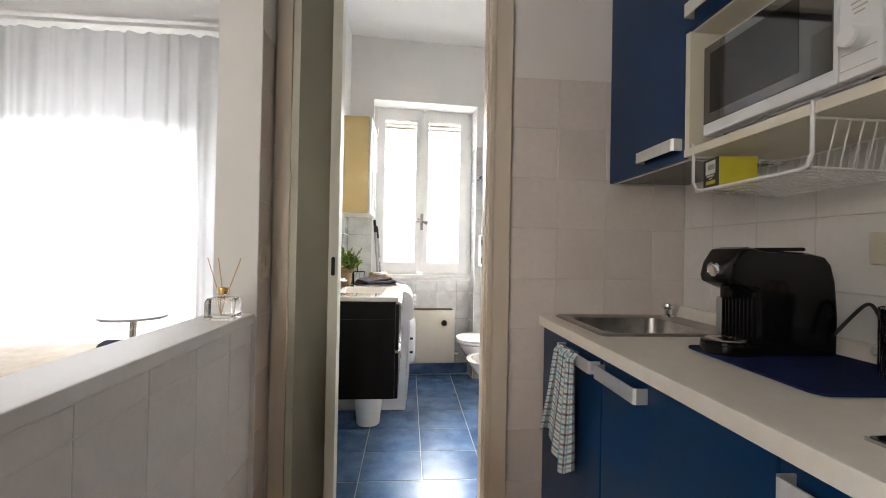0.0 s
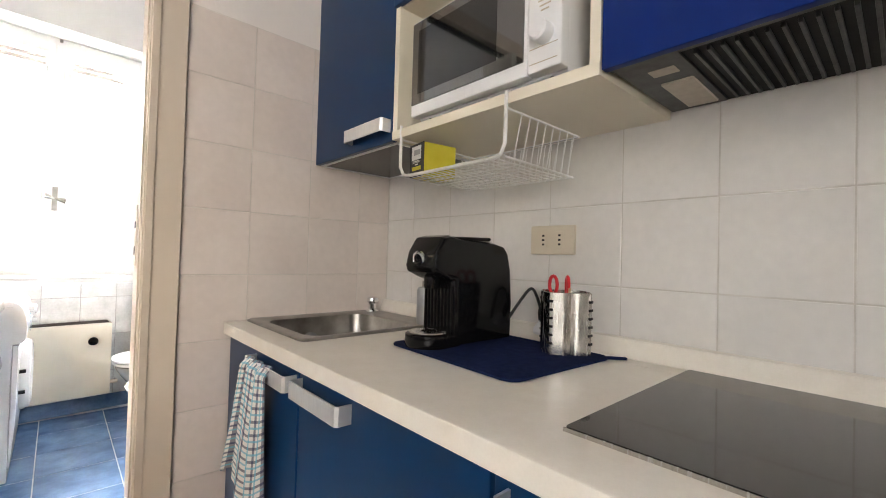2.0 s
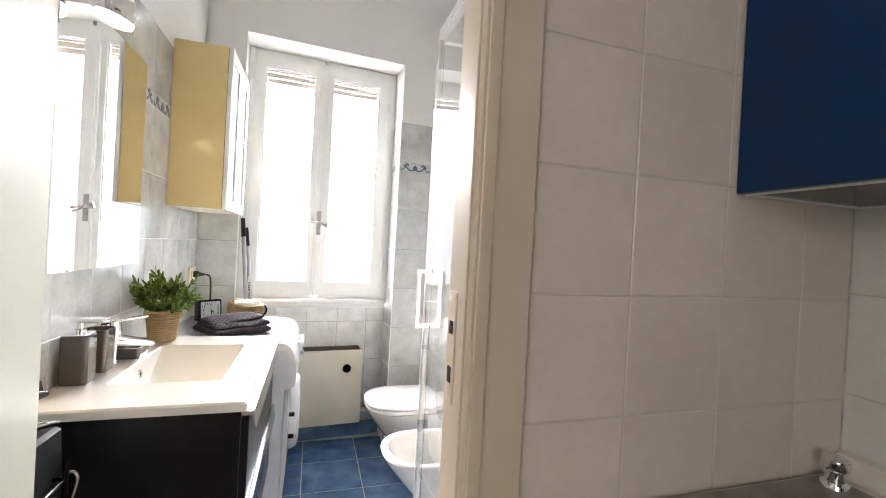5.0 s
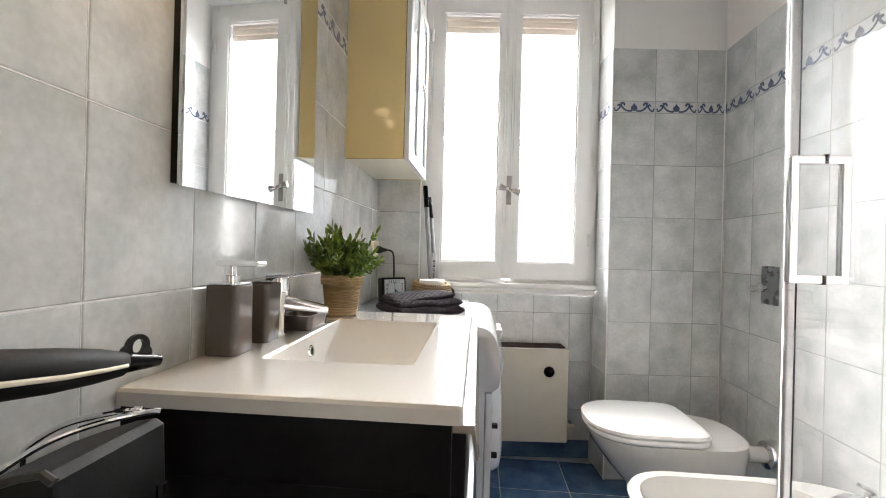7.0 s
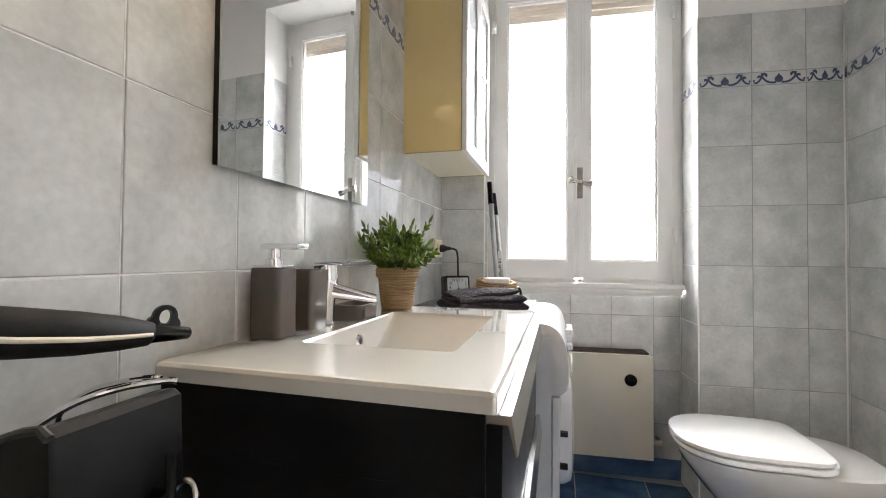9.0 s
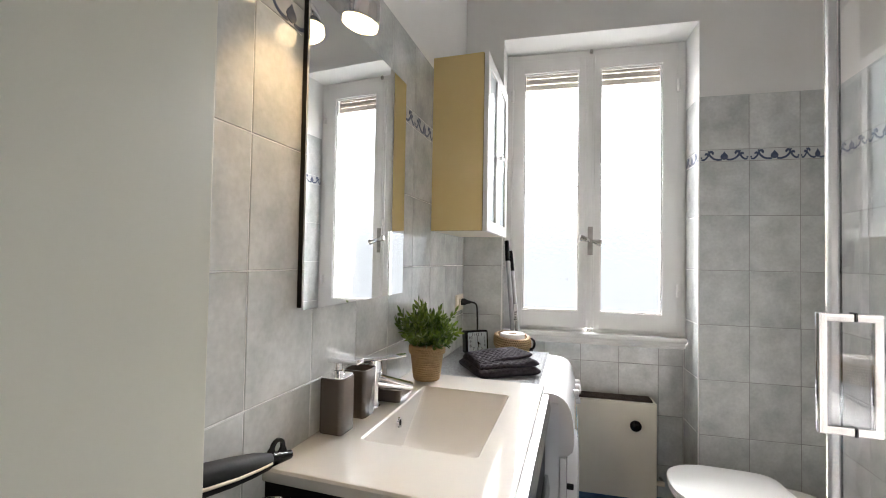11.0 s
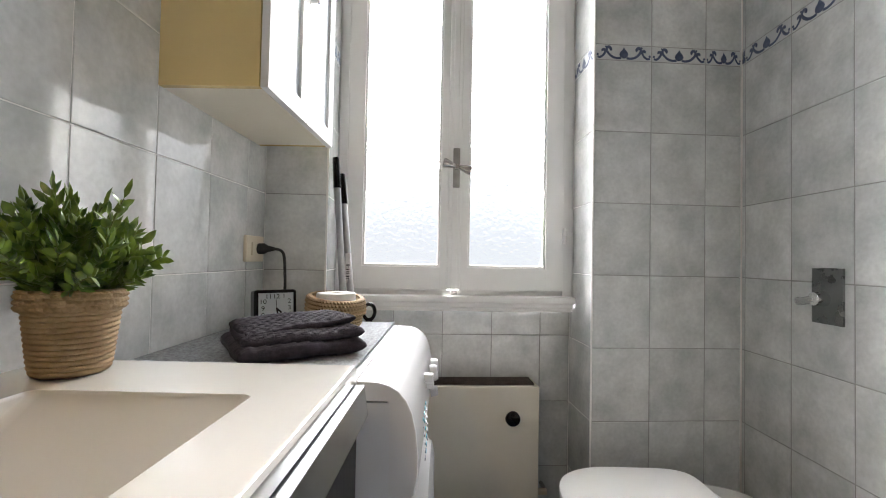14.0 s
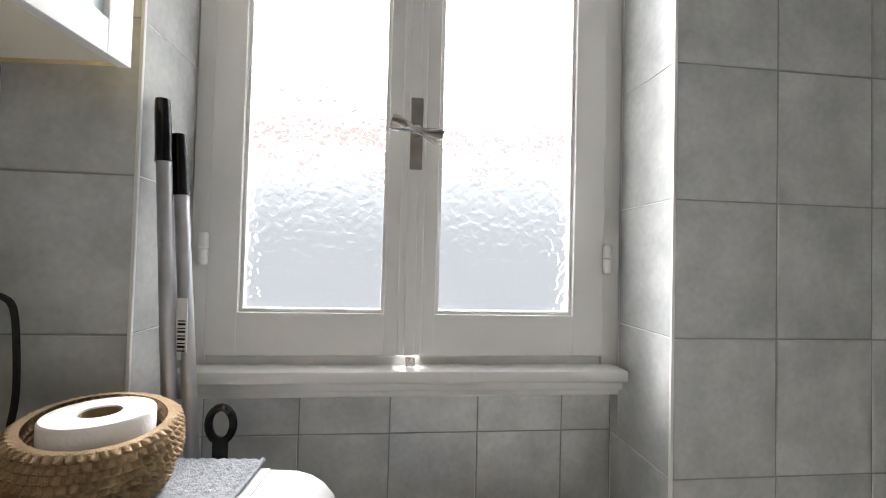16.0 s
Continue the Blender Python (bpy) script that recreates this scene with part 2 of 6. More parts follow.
BLACK_PLASTIC = material("black_plastic_gloss", (0.004, 0.004, 0.0045), (0.007, 0.007, 0.0075), 20, 0.12, spec=0.3)
BLACK_MATT = material("black_plastic_matt", (0.006, 0.006, 0.0065), (0.012, 0.012, 0.012), 30, 0.55, spec=0.2, bump=0.1, bscale=300)
HOB_GLASS = material("hob_black_glass", (0.006, 0.006, 0.007), (0.009, 0.009, 0.01), 30, 0.06, coat=0.3)
MAT_NAVY = material("drying_mat_navy", (0.006, 0.012, 0.048), (0.011, 0.02, 0.07), 60, 0.95, spec=0.1, bump=0.8, bscale=500)
MW_WHITE = material("microwave_white", (0.74, 0.74, 0.75), (0.78, 0.78, 0.79), 5, 0.3)
MW_GLASS = material("microwave_door_glass", (0.012, 0.012, 0.014), (0.018, 0.018, 0.02), 8, 0.03, coat=1.0, ior=2.0)
GREEN_LED = glow("display_green", (0.08, 0.9, 0.12), 0.12)
CREAM_PLASTIC = material("beige_plastic", (0.62, 0.54, 0.42), (0.66, 0.58, 0.46), 10, 0.4)
WIRE_WHITE = material("white_coated_wire", (0.74, 0.73, 0.71), None, 10, 0.35)
YELLOW_BOX = material("carton_yellow", (0.55, 0.47, 0.03), (0.62, 0.54, 0.05), 20, 0.55)
DARK_BOX = material("carton_black", (0.02, 0.02, 0.02), (0.04, 0.04, 0.04), 30, 0.5)
PAPER = material("label_paper", (0.70, 0.70, 0.68), (0.76, 0.76, 0.74), 40, 0.6)
RED = material("red_plastic", (0.60, 0.012, 0.02), (0.66, 0.02, 0.03), 10, 0.3)
WOOD = material("light_wood", (0.50, 0.33, 0.19), (0.58, 0.40, 0.24), 20, 0.5, stretch=(1, 1, 8))
HOOD_DARK = material("hood_grey_metal", (0.045, 0.046, 0.045), (0.075, 0.077, 0.075), 40, 0.5, bump=0.2, bscale=200)
HOOD_LENS = material("hood_lamp_lens", (0.42, 0.37, 0.30), (0.50, 0.45, 0.36), 60, 0.4)
CERAMIC = material("ceramic_white", (0.57, 0.55, 0.52), (0.60, 0.58, 0.55), 3, 0.06, coat=1.0)
SEAT = material("toilet_seat_white", (0.79, 0.78, 0.77), (0.82, 0.81, 0.80), 3, 0.2)
VANITY_DARK = material("vanity_dark_oak", (0.0035, 0.0035, 0.0045), (0.008, 0.0075, 0.010), 14, 0.35, 0.08, spec=0.18, stretch=(1, 1, 0.12), bump=0.12, bscale=90)
YELLOW_CAB = material("cabinet_cream_yellow", (0.74, 0.56, 0.25), (0.77, 0.60, 0.29), 3, 0.07, coat=0.5)
APPLIANCE = material("appliance_white", (0.57, 0.57, 0.58), (0.60, 0.60, 0.61), 4, 0.22)
APPLIANCE_SIDE = material("appliance_side_panel", (0.52, 0.53, 0.55), (0.57, 0.58, 0.60), 4, 0.35, bump=0.1, bscale=120)
RAD_PAINT = material("radiator_cream", (0.64, 0.59, 0.49), (0.70, 0.65, 0.55), 4, 0.42, bump=0.05, bscale=60)
RAD_DARK = material("radiator_grille_brown", (0.05, 0.035, 0.03), (0.08, 0.06, 0.05), 30, 0.6)
TAUPE = material("taupe_ceramic", (0.078, 0.064, 0.057), (0.092, 0.077, 0.069), 6, 0.1, coat=0.6)
JUTE = material("jute_crochet", (0.27, 0.18, 0.095), (0.37, 0.26, 0.145), 25, 0.85, bump=1.0, bscale=600, fine=0.12)
LEAF = material("plant_leaf", (0.016, 0.058, 0.006), (0.17, 0.26, 0.03), 40, 0.35, world_space=True)
STEM = material("plant_stem", (0.10, 0.13, 0.03), None, 20, 0.6)
TOWEL_PLUM = material("towel_dark_plum", (0.016, 0.013, 0.020), (0.036, 0.030, 0.043), 60, 0.95, bump=1.0, bscale=420, fine=0.3)
BATH_MAT = material("bath_mat_grey", (0.14, 0.147, 0.16), (0.24, 0.25, 0.265), 160, 0.95, bump=1.0, bscale=380, fine=0.25)
TISSUE = material("toilet_paper", (0.82, 0.81, 0.80), (0.86, 0.85, 0.84), 60, 0.9, bump=0.3, bscale=200)
MOP_ALU = material("mop_aluminium", (0.36, 0.36, 0.37), (0.44, 0.44, 0.45), 20, 0.38, metal=0.9)
RUBBER = material("black_rubber", (0.012, 0.012, 0.012), (0.02, 0.02, 0.02), 30, 0.6)
DIAL = material("clock_dial", (0.46, 0.50, 0.53), (0.50, 0.54, 0.57), 20, 0.4)
BIN_WHITE = material("bin_white_plastic", (0.66, 0.68, 0.68), (0.72, 0.73, 0.73), 6, 0.4)
MIRROR = material("mirror_silver", (0.86, 0.87, 0.87), (0.87, 0.88, 0.88), 1, 0.005, metal=1.0)
CLEAR = material("clear_glass", (0.98, 0.99, 0.99), (1, 1, 1), 2, 0.0, trans=1.0, ior=1.45)
# Opaque pale blue: the window's reflection is put into the glass colour.
CABINET_PANE = material("cabinet_pane_reflection_blue", (0.72, 0.79, 0.82), (0.77, 0.84, 0.87), 5, 0.12)
GOLD = material("gold_cap", (0.72, 0.46, 0.16), (0.78, 0.52, 0.20), 10, 0.22, metal=1.0)
CHAIR_BLUE = material("chair_slate_fabric", (0.055, 0.065, 0.095), (0.08, 0.09, 0.125), 40, 0.9, bump=0.5, bscale=300)
LINEN = material("beige_linen", (0.58, 0.50, 0.40), (0.68, 0.60, 0.50), 12, 0.95, bump=0.7, bscale=150, fine=0.15)
PLATE_STEEL = material("valve_plate_steel", (0.20, 0.21, 0.21), (0.22, 0.23, 0.23), 18, 0.28, 0.08, metal=1.0, bump=0.05, bscale=120)
FACADE = material("facade_grey", (0.70, 0.70, 0.72), (0.78, 0.78, 0.79), 0.8, 0.8, world_space=True)
SHUTTER = material("roller_blind_slat", (0.50, 0.44, 0.37), (0.56, 0.50, 0.43), 8, 0.5)
LAMP_GLOW = glow("lamp_diffuser_warm", (1.0, 0.74, 0.42), 6.0)


def curtain_cloth():
    m = material("sheer_curtain", (0.72, 0.71, 0.69), (0.78, 0.77, 0.75), 6, 0.9, bump=0.3, bscale=300)
    n, link = m.node_tree.nodes, m.node_tree.links.new
    mix = n.new("ShaderNodeMixShader")
    mix.inputs[0].default_value = 0.55
    tr = n.new("ShaderNodeBsdfTranslucent")
    tr.inputs[0].default_value = (0.66, 0.67, 0.69, 1)
    link(n["Principled BSDF"].outputs[0], mix.inputs[1])
    link(tr.outputs[0], mix.inputs[2])
    link(mix.outputs[0], n["Material Output"].inputs[0])
    return m


def pebbled_glass():
    """Cast glass with a pattern of rounded cells."""
    m = material("pebbled_glass", (0.95, 0.97, 0.98), (0.97, 0.98, 0.99), 3, 0.12, trans=1.0, ior=1.3)
    m.node_tree.nodes["Principled BSDF"].inputs["Roughness"].default_value = 0.05
    n, link = m.node_tree.nodes, m.node_tree.links.new
    tc = n.new("ShaderNodeTexCoord")
    v = n.new("ShaderNodeTexVoronoi")
    v.feature = "F1"
    v.inputs["Scale"].default_value = 62
    link(tc.outputs["Object"], v.inputs["Vector"])
    bp = n.new("ShaderNodeBump")
    bp.inputs["Strength"].default_value = 1.0
    bp.inputs["Distance"].default_value = 0.004
    link(v.outputs["Distance"], bp.inputs["Height"])
    link(bp.outputs[0], n["Principled BSDF"].inputs["Normal"])
    return m


def check_cloth():
    """White kitchen cloth with woven navy and turquoise stripes both ways."""
    m = material("checked_cotton", (0.70, 0.69, 0.66), None, 30, 0.95, bump=0.6, bscale=500)
    n, link = m.node_tree.nodes, m.node_tree.links.new
    uv = n.new("ShaderNodeUVMap")
    sep = n.new("ShaderNodeSeparateXYZ")
    link(uv.outputs[0], sep.inputs[0])
    col = n.new("ShaderNodeRGB")
    col.outputs[0].default_value = (0.72, 0.71, 0.68, 1)
    last = col.outputs[0]
    for axis, freq, tint, width, off in (("X", 6, (0.02, 0.03, 0.10), 0.22, 0.0), ("Y", 12, (0.02, 0.03, 0.10), 0.22, 0.0),
                                         ("X", 6, (0.13, 0.42, 0.55), 0.16, 0.5), ("Y", 12, (0.13, 0.42, 0.55), 0.16, 0.5)):
        a = n.new("ShaderNodeMath")
        a.operation = "MULTIPLY_ADD"
        a.inputs[1].default_value, a.inputs[2].default_value = freq, off
        link(sep.outputs[axis], a.inputs[0])
        f = n.new("ShaderNodeMath")
        f.operation = "FRACT"
        link(a.outputs[0], f.inputs[0])
        lt = n.new("ShaderNodeMath")
        lt.operation = "LESS_THAN"
        lt.inputs[1].default_value = width
        link(f.outputs[0], lt.inputs[0])
        hf = n.new("ShaderNodeMath")
        hf.operation = "MULTIPLY"
        hf.inputs[1].default_value = 0.7
        link(lt.outputs[0], hf.inputs[0])
        mx = n.new("ShaderNodeMix")
        mx.data_type = "RGBA"
        link(hf.outputs[0], mx.inputs[0])
        link(last, mx.inputs[6])
        mx.inputs[7].default_value = (*tint, 1)
        last = mx.outputs[2]
    link(last, n["Principled BSDF"].inputs["Base Color"])
    return m


def sky_backdrop():
    """Overcast sky: hazy and dimmer low down, bright higher up."""
    m = glow("overcast_sky_backdrop", (0.92, 0.95, 1.0), 1.0)
    n, link = m.node_tree.nodes, m.node_tree.links.new
    n["Principled BSDF"].inputs["Base Color"].default_value = (0, 0, 0, 1)
    n["Principled BSDF"].inputs["Specular IOR Level"].default_value = 0
    g = n.new("ShaderNodeNewGeometry")
    sep = n.new("ShaderNodeSeparateXYZ")
    mr = n.new("ShaderNodeMapRange")
    mr.inputs["From Min"].default_value, mr.inputs["From Max"].default_value = 1.5, 10.0
    sq = n.new("ShaderNodeMath")
    sq.operation = "POWER"
    sq.inputs[1].default_value = 2.0
    up = n.new("ShaderNodeMath")
    up.operation = "MULTIPLY_ADD"
    up.inputs[1].default_value, up.inputs[2].default_value = 10.0, 1.05
    link(g.outputs["Position"], sep.inputs[0])
    link(sep.outputs["Z"], mr.inputs[0])
    link(mr.outputs[0], sq.inputs[0])
    link(sq.outputs[0], up.inputs[0])
    link(up.outputs[0], n["Principled BSDF"].inputs["Emission Strength"])
    return m


CURTAIN = curtain_cloth()
PEBBLED = pebbled_glass()
CHECK = check_cloth()

# ---- placing ----
FLAT = set()
NM = pose(0, 3.928, 0, 0, 0, 4.46)
EAST, WEST = 1.4322, -0.2148


def placed(name, base, label, category, group=""):
    """A thing at base whose parts are given in the room's own coordinates."""
    o = thing(name, Matrix.Translation(base), label, category, group)
    FLAT.add(o.name)
    return o


def piece(name, bm, mat, parent, label="", angle=35):
    o = part(name, bm, mat, parent, label, angle)
    if parent.name in FLAT:
        o.matrix_parent_inverse = Matrix.Translation(-parent.location)
    return o


def setting(name, bm, mat, label, category, m=None):
    return single(name, bm, mat, label, category, kind="structure", m=m)


def smooth(points, n=6):
    """A rounder run of points through the given ones."""
    p = [Vector(q) for q in points]
    p = [p[0]] + p + [p[-1]]
    out = []
    for a, b, c, d in zip(p, p[1:], p[2:], p[3:]):
        for k in range(n):
            t = k / n
            out.append(0.5 * (2 * b + (c - a) * t + (2 * a - 5 * b + 4 * c - d) * t * t + (3 * b - a - 3 * c + d) * t ** 3))
    return out + [p[-2]]


# ---- large structure ----
wall_east = setting("wall_east", box(EAST, 1.62, -1.4, 4.35, -0.05, 2.97), PLASTER_WARM, "plastered party wall, tiled up to shoulder height", "wall")
wall_door = setting("wall_door", joined(box(-0.219, -0.16, 1.907, 1.968, -0.05, 2.97), box(0.62, EAST, 1.907, 1.968, -0.05, 2.97),
                                        box(-0.16, 0.62, 1.907, 1.968, 2.19, 2.97)), PLASTER_WARM, "plastered wall with the doorway to the bathroom", "wall")
wall_west = setting("wall_west", box(-0.36, WEST, 1.757, 4.6, -0.05, 2.97), PLASTER, "white plastered wall between bathroom and living room", "wall")
wall_north = setting("wall_north", joined(box(-0.5, -0.015, 0.002, 0.5, -0.05, 2.97), box(0.897, 1.7, 0.002, 0.5, -0.05, 2.97),
                                          box(-0.015, 0.897, 0.002, 0.5, 2.435, 2.97), box(-0.015, 0.897, 0.215, 0.5, -0.05, 0.87)), PLASTER,
                     "white plastered outside wall with a deep window niche", "wall", m=NM)
setting("floor_bathroom", box(WEST, EAST, 1.97, 4.4, -0.08, -0.002), GROUT_FLOOR, "blue tiled bathroom floor", "floor")
floor_bath = bpy.data.objects["floor_bathroom"]
setting("floor_kitchen", box(-4.4, 1.62, -1.5, 1.97, -0.1, -0.03), LAMINATE_FLOOR, "wooden kitchen floor", "floor")
setting("floor_living", box(-4.4, -0.36, 1.97, 4.6, -0.1, -0.03), LAMINATE_FLOOR, "wooden living room floor", "floor")
setting("ceiling", box(-4.4, 1.7, -1.5, 4.75, 2.972, 3.1), CEILING, "white painted ceiling", "ceiling")
# Unseen rear wall; its window opening is added to let fill light in.
setting("wall_south", joined(box(-4.4, -2.7, -1.55, -1.4, -0.1, 2.97), box(-0.8, 1.62, -1.55, -1.4, -0.1, 2.97), box(-2.7, -0.8, -1.55, -1.4, 2.4, 2.97), box(-2.7, -0.8, -1.55, -1.4, -0.1, 0.9)), PLASTER, "unseen white plastered wall with an added window opening", "wall")
setting("wall_living_west", box(-4.4, -4.25, -1.4, 4.4, -0.1, 2.97), PLASTER, "white plastered wall", "wall")
setting("wall_living_north", joined(box(-4.25, -3.0, 4.25, 4.55, -0.1, 2.97), box(-1.62, -0.362, 4.25, 4.55, -0.1, 2.97),
                                    box(-3.0, -1.62, 4.25, 4.55, 2.3, 2.97), box(-3.0, -1.62, 4.25, 4.55, -0.1, 0.55)), PLASTER,
        "white plastered outside wall with a wide window", "wall")
pony = setting("half_wall", box(-0.354, -0.231, -1.4, 1.755, -0.1, 0.868), PLASTER, "low white painted tiled half wall", "wall")
setting("half_wall_ledge", box(-0.368, -0.219, -1.4, 1.754, 0.869, 0.902, 0.006), PONY_PAINT, "smooth white painted ledge on the half wall", "ledge")

# ---- doorway ----
casing = tagged(new("door_casing"), "cream painted wooden door casing with jamb lining", "door casing", kind="structure")
piece("jamb_post", box(0.603, 0.6205, 1.90, 1.975, 0, 2.19, 0.002), CASING, casing)
piece("jamb_post", box(-0.1605, -0.143, 1.90, 1.975, 0, 2.19, 0.002), CASING, casing)
piece("architrave", box(0.607, 0.70, 1.883, 1.905, 0, 2.25, 0.004), CASING, casing)
piece("architrave", box(0.612, 0.632, 1.877, 1.884, 0, 2.19, 0.002), CASING, casing)
piece("architrave", box(-0.205, -0.147, 1.883, 1.905, 0, 2.25, 0.004), CASING, casing)
piece("head_board", box(-0.147, 0.607, 1.884, 1.905, 2.178, 2.25, 0.003), CASING, casing)
piece("track", box(-0.143, 0.603, 1.925, 1.955, 2.168, 2.181), BLACK_MATT, casing, "black sliding track above the doorway")
piece("head_lining", box(-0.143, 0.603, 1.906, 1.975, 2.1815, 2.1895, 0.002), CASING, casing)
piece("strike_plate", box(0.600, 0.6035, 1.93, 1.96, 1.05, 1.22, 0.001), CASING, casing, "painted-over strike plate")
piece("strike_hole", joined(box(0.5985, 0.6015, 1.938, 1.952, 1.08, 1.105, 0.001), box(0.5985, 0.6015, 1.938, 1.952, 1.155, 1.175, 0.001)), BLACK_MATT, casing)


def door_leaf(parent, a, b, thick, top):
    """One fold of the door between two plan points."""
    d = Vector((b[0] - a[0], b[1] - a[1], 0))
    m = Matrix.Translation((a[0], a[1], 0)) @ Matrix.Rotation(math.atan2(d.y, d.x), 4, "Z")
    return piece("leaf", moved(box(0, d.length, -thick / 2, thick / 2, 0.012, top, 0.0025), m), DOOR_PAINT, parent)


fold = tagged(new("door_1"), "cream folding door, folded open at the jamb", "door", kind="structure")
door_leaf(fold, (-0.128, 1.872), (-0.035, 2.075), 0.034, 2.172)
front_leaf = door_leaf(fold, (0.024, 1.862), (0.0, 2.085), 0.036, 2.172)
piece("edge_pull", moved(upright_box(-0.0065, 0.0065, -0.035, 0.035, -0.002, 0.003, 0.006, 0), pose(0.024, 1.8615, 1.063, 90, 0, 0)), BLACK_MATT, fold, "black recessed finger pull")
piece("hinge_strip", tube([(-0.02, 2.088, 0.05), (-0.02, 2.088, 2.12)], 0.005), ALU, fold)

sw = tagged(new("light_switch"), "beige plastic light switch plate on the wall end", "light switch")
piece("plate", box(-0.2195, -0.209, 1.79, 1.872, 1.02, 1.14, 0.003), CREAM_PLASTIC, sw)
piece("rocker", box(-0.2095, -0.206, 1.82, 1.84, 1.06, 1.10, 0.001), CREAM_PLASTIC, sw)

# ---- bathroom window ----
win = tagged(new("window_1"), "white enamelled double casement window with pebbled glass", "window", kind="structure")
win.matrix_world = NM
part("window_frame", joined(box(-0.013, 0.022, 0.186, 0.26, 0.90, 2.433, 0.003), box(0.855, 0.895, 0.186, 0.26, 0.90, 2.433, 0.003),
                            box(0.022, 0.855, 0.192, 0.26, 2.398, 2.433, 0.003), box(0.022, 0.855, 0.192, 0.26, 0.90, 0.936, 0.003)), WHITE_PAINT, win)


def sash(x0, x1, px0, px1):
    z0, z1, pz0, pz1 = 0.936, 2.396, 1.024, 2.325
    fr = joined(box(x0, px0, 0.178, 0.222, z0, z1, 0.003), box(px1, x1, 0.178, 0.222, z0, z1, 0.003),
                box(px0 - 0.003, px1 + 0.003, 0.1785, 0.2215, z0, pz0, 0.003), box(px0 - 0.003, px1 + 0.003, 0.1785, 0.2215, pz1, z1, 0.003))
    s = part("sash", fr, WHITE_PAINT, win)
    bead = joined(box(px0, px0 + 0.008, 0.186, 0.202, pz0, pz1, 0.002), box(px1 - 0.008, px1, 0.186, 0.202, pz0, pz1, 0.002),
                  box(px0, px1, 0.1865, 0.202, pz0, pz0 + 0.008, 0.002), box(px0, px1, 0.1865, 0.202, pz1 - 0.008, pz1, 0.002))
    part("glazing_bead", bead, WHITE_PAINT, s)
    g = part("pane", box(px0 + 0.001, px1 - 0.001, 0.203, 0.208, pz0 + 0.001, 1.922), PEBBLED, s, "pebbled obscure glass pane")
    g.visible_shadow = False
    g = part("pane", box(px0 + 0.001, px1 - 0.001, 0.203, 0.208, 1.9225, pz1 - 0.001), CLEAR, s, "clear upper glass pane")
    g.visible_shadow = False
    return s


sash(0.022, 0.408, 0.084, 0.376)
sash(0.45, 0.855, 0.483, 0.785)
part("astragal", joined(box(0.404, 0.454, 0.168, 0.181, 0.94, 2.392, 0.004), box(0.418, 0.440, 0.163, 0.17, 0.94, 2.392, 0.003)), WHITE_PAINT, win)
part("window_sill", joined(box(-0.026, 0.888, 0.125, 0.19, 0.893, 0.918, 0.006), box(-0.02, 0.883, 0.14, 0.19, 0.874, 0.895, 0.004), box(-0.018, 0.88, 0.15, 0.20, 0.860, 0.876, 0.004)), WHITE_PAINT, win)
for z in (1.15, 2.2):
    for x in (0.018, 0.858):
        part("hinge", joined(moved(lathe([(0, -0.032), (0.007, -0.032), (0.0095, -0.028), (0.0095, -0.002), (0.007, 0), (0.0095, 0.002), (0.0095, 0.028), (0.007, 0.032), (0, 0.032)], 12), pose(x, 0.170, z))), WHITE_PAINT, win)
lock = part("lock_plate", box(0.420, 0.446, 0.158, 0.164, 1.325, 1.475, 0.002), SINK_STEEL, win, "worn steel handle plate")
part("lever", joined(moved(lathe([(0, -0.054), (0.016, -0.054), (0.0185, -0.048), (0.008, -0.008), (0.008, 0.008), (0.0185, 0.048), (0.016, 0.054), (0, 0.054)], 16, 0.6), pose(0.433, 0.135, 1.40, 0, 0, 0) @ pose(0, 0, 0, 0, 105, 0)),
                     moved(lathe([(0, 0), (0.009, 0), (0.009, 0.03), (0, 0.03)], 12), pose(0.433, 0.16, 1.40, 90, 0, 0))), STEEL, lock, "steel butterfly handle")
part("bolt", box(0.422, 0.442, 0.155, 0.166, 0.92, 0.938, 0.002), STEEL, win)
part("bolt", box(0.424, 0.440, 0.155, 0.166, 2.398, 2.42, 0.002), STEEL, win)
blind = tagged(new("roller_shutter"), "beige roller shutter slats let down a hand's width", "shutter")
blind.matrix_world = NM
for k in range(6):
    part("slat", box(0.03, 0.86, 0.262, 0.275, 2.262 + 0.034 * k, 2.293 + 0.034 * k, 0.004), SHUTTER, blind)
# Added window, out of view, around the opening for the fill lamp.
swin = tagged(new("added_window_3"), "added white framed window in the unseen rear wall, lets fill light in", "window", kind="structure")
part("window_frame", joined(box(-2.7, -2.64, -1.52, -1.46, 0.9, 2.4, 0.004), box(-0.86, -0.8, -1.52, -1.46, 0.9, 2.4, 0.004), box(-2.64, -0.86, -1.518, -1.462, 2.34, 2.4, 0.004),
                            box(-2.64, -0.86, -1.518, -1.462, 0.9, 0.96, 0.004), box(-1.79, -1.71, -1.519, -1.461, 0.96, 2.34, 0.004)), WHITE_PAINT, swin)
lwin = tagged(new("window_2"), "white framed living room window behind the curtain", "window", kind="structure")
part("window_frame", joined(box(-3.0, -2.94, 4.36, 4.42, 0.55, 2.3, 0.004), box(-1.68, -1.62, 4.36, 4.42, 0.55, 2.3, 0.004), box(-2.94, -1.68, 4.362, 4.418, 2.24, 2.3, 0.004),
                            box(-2.94, -1.68, 4.362, 4.418, 0.55, 0.61, 0.004), box(-2.35, -2.27, 4.361, 4.419, 0.61, 2.24, 0.004)), WHITE_PAINT, lwin)

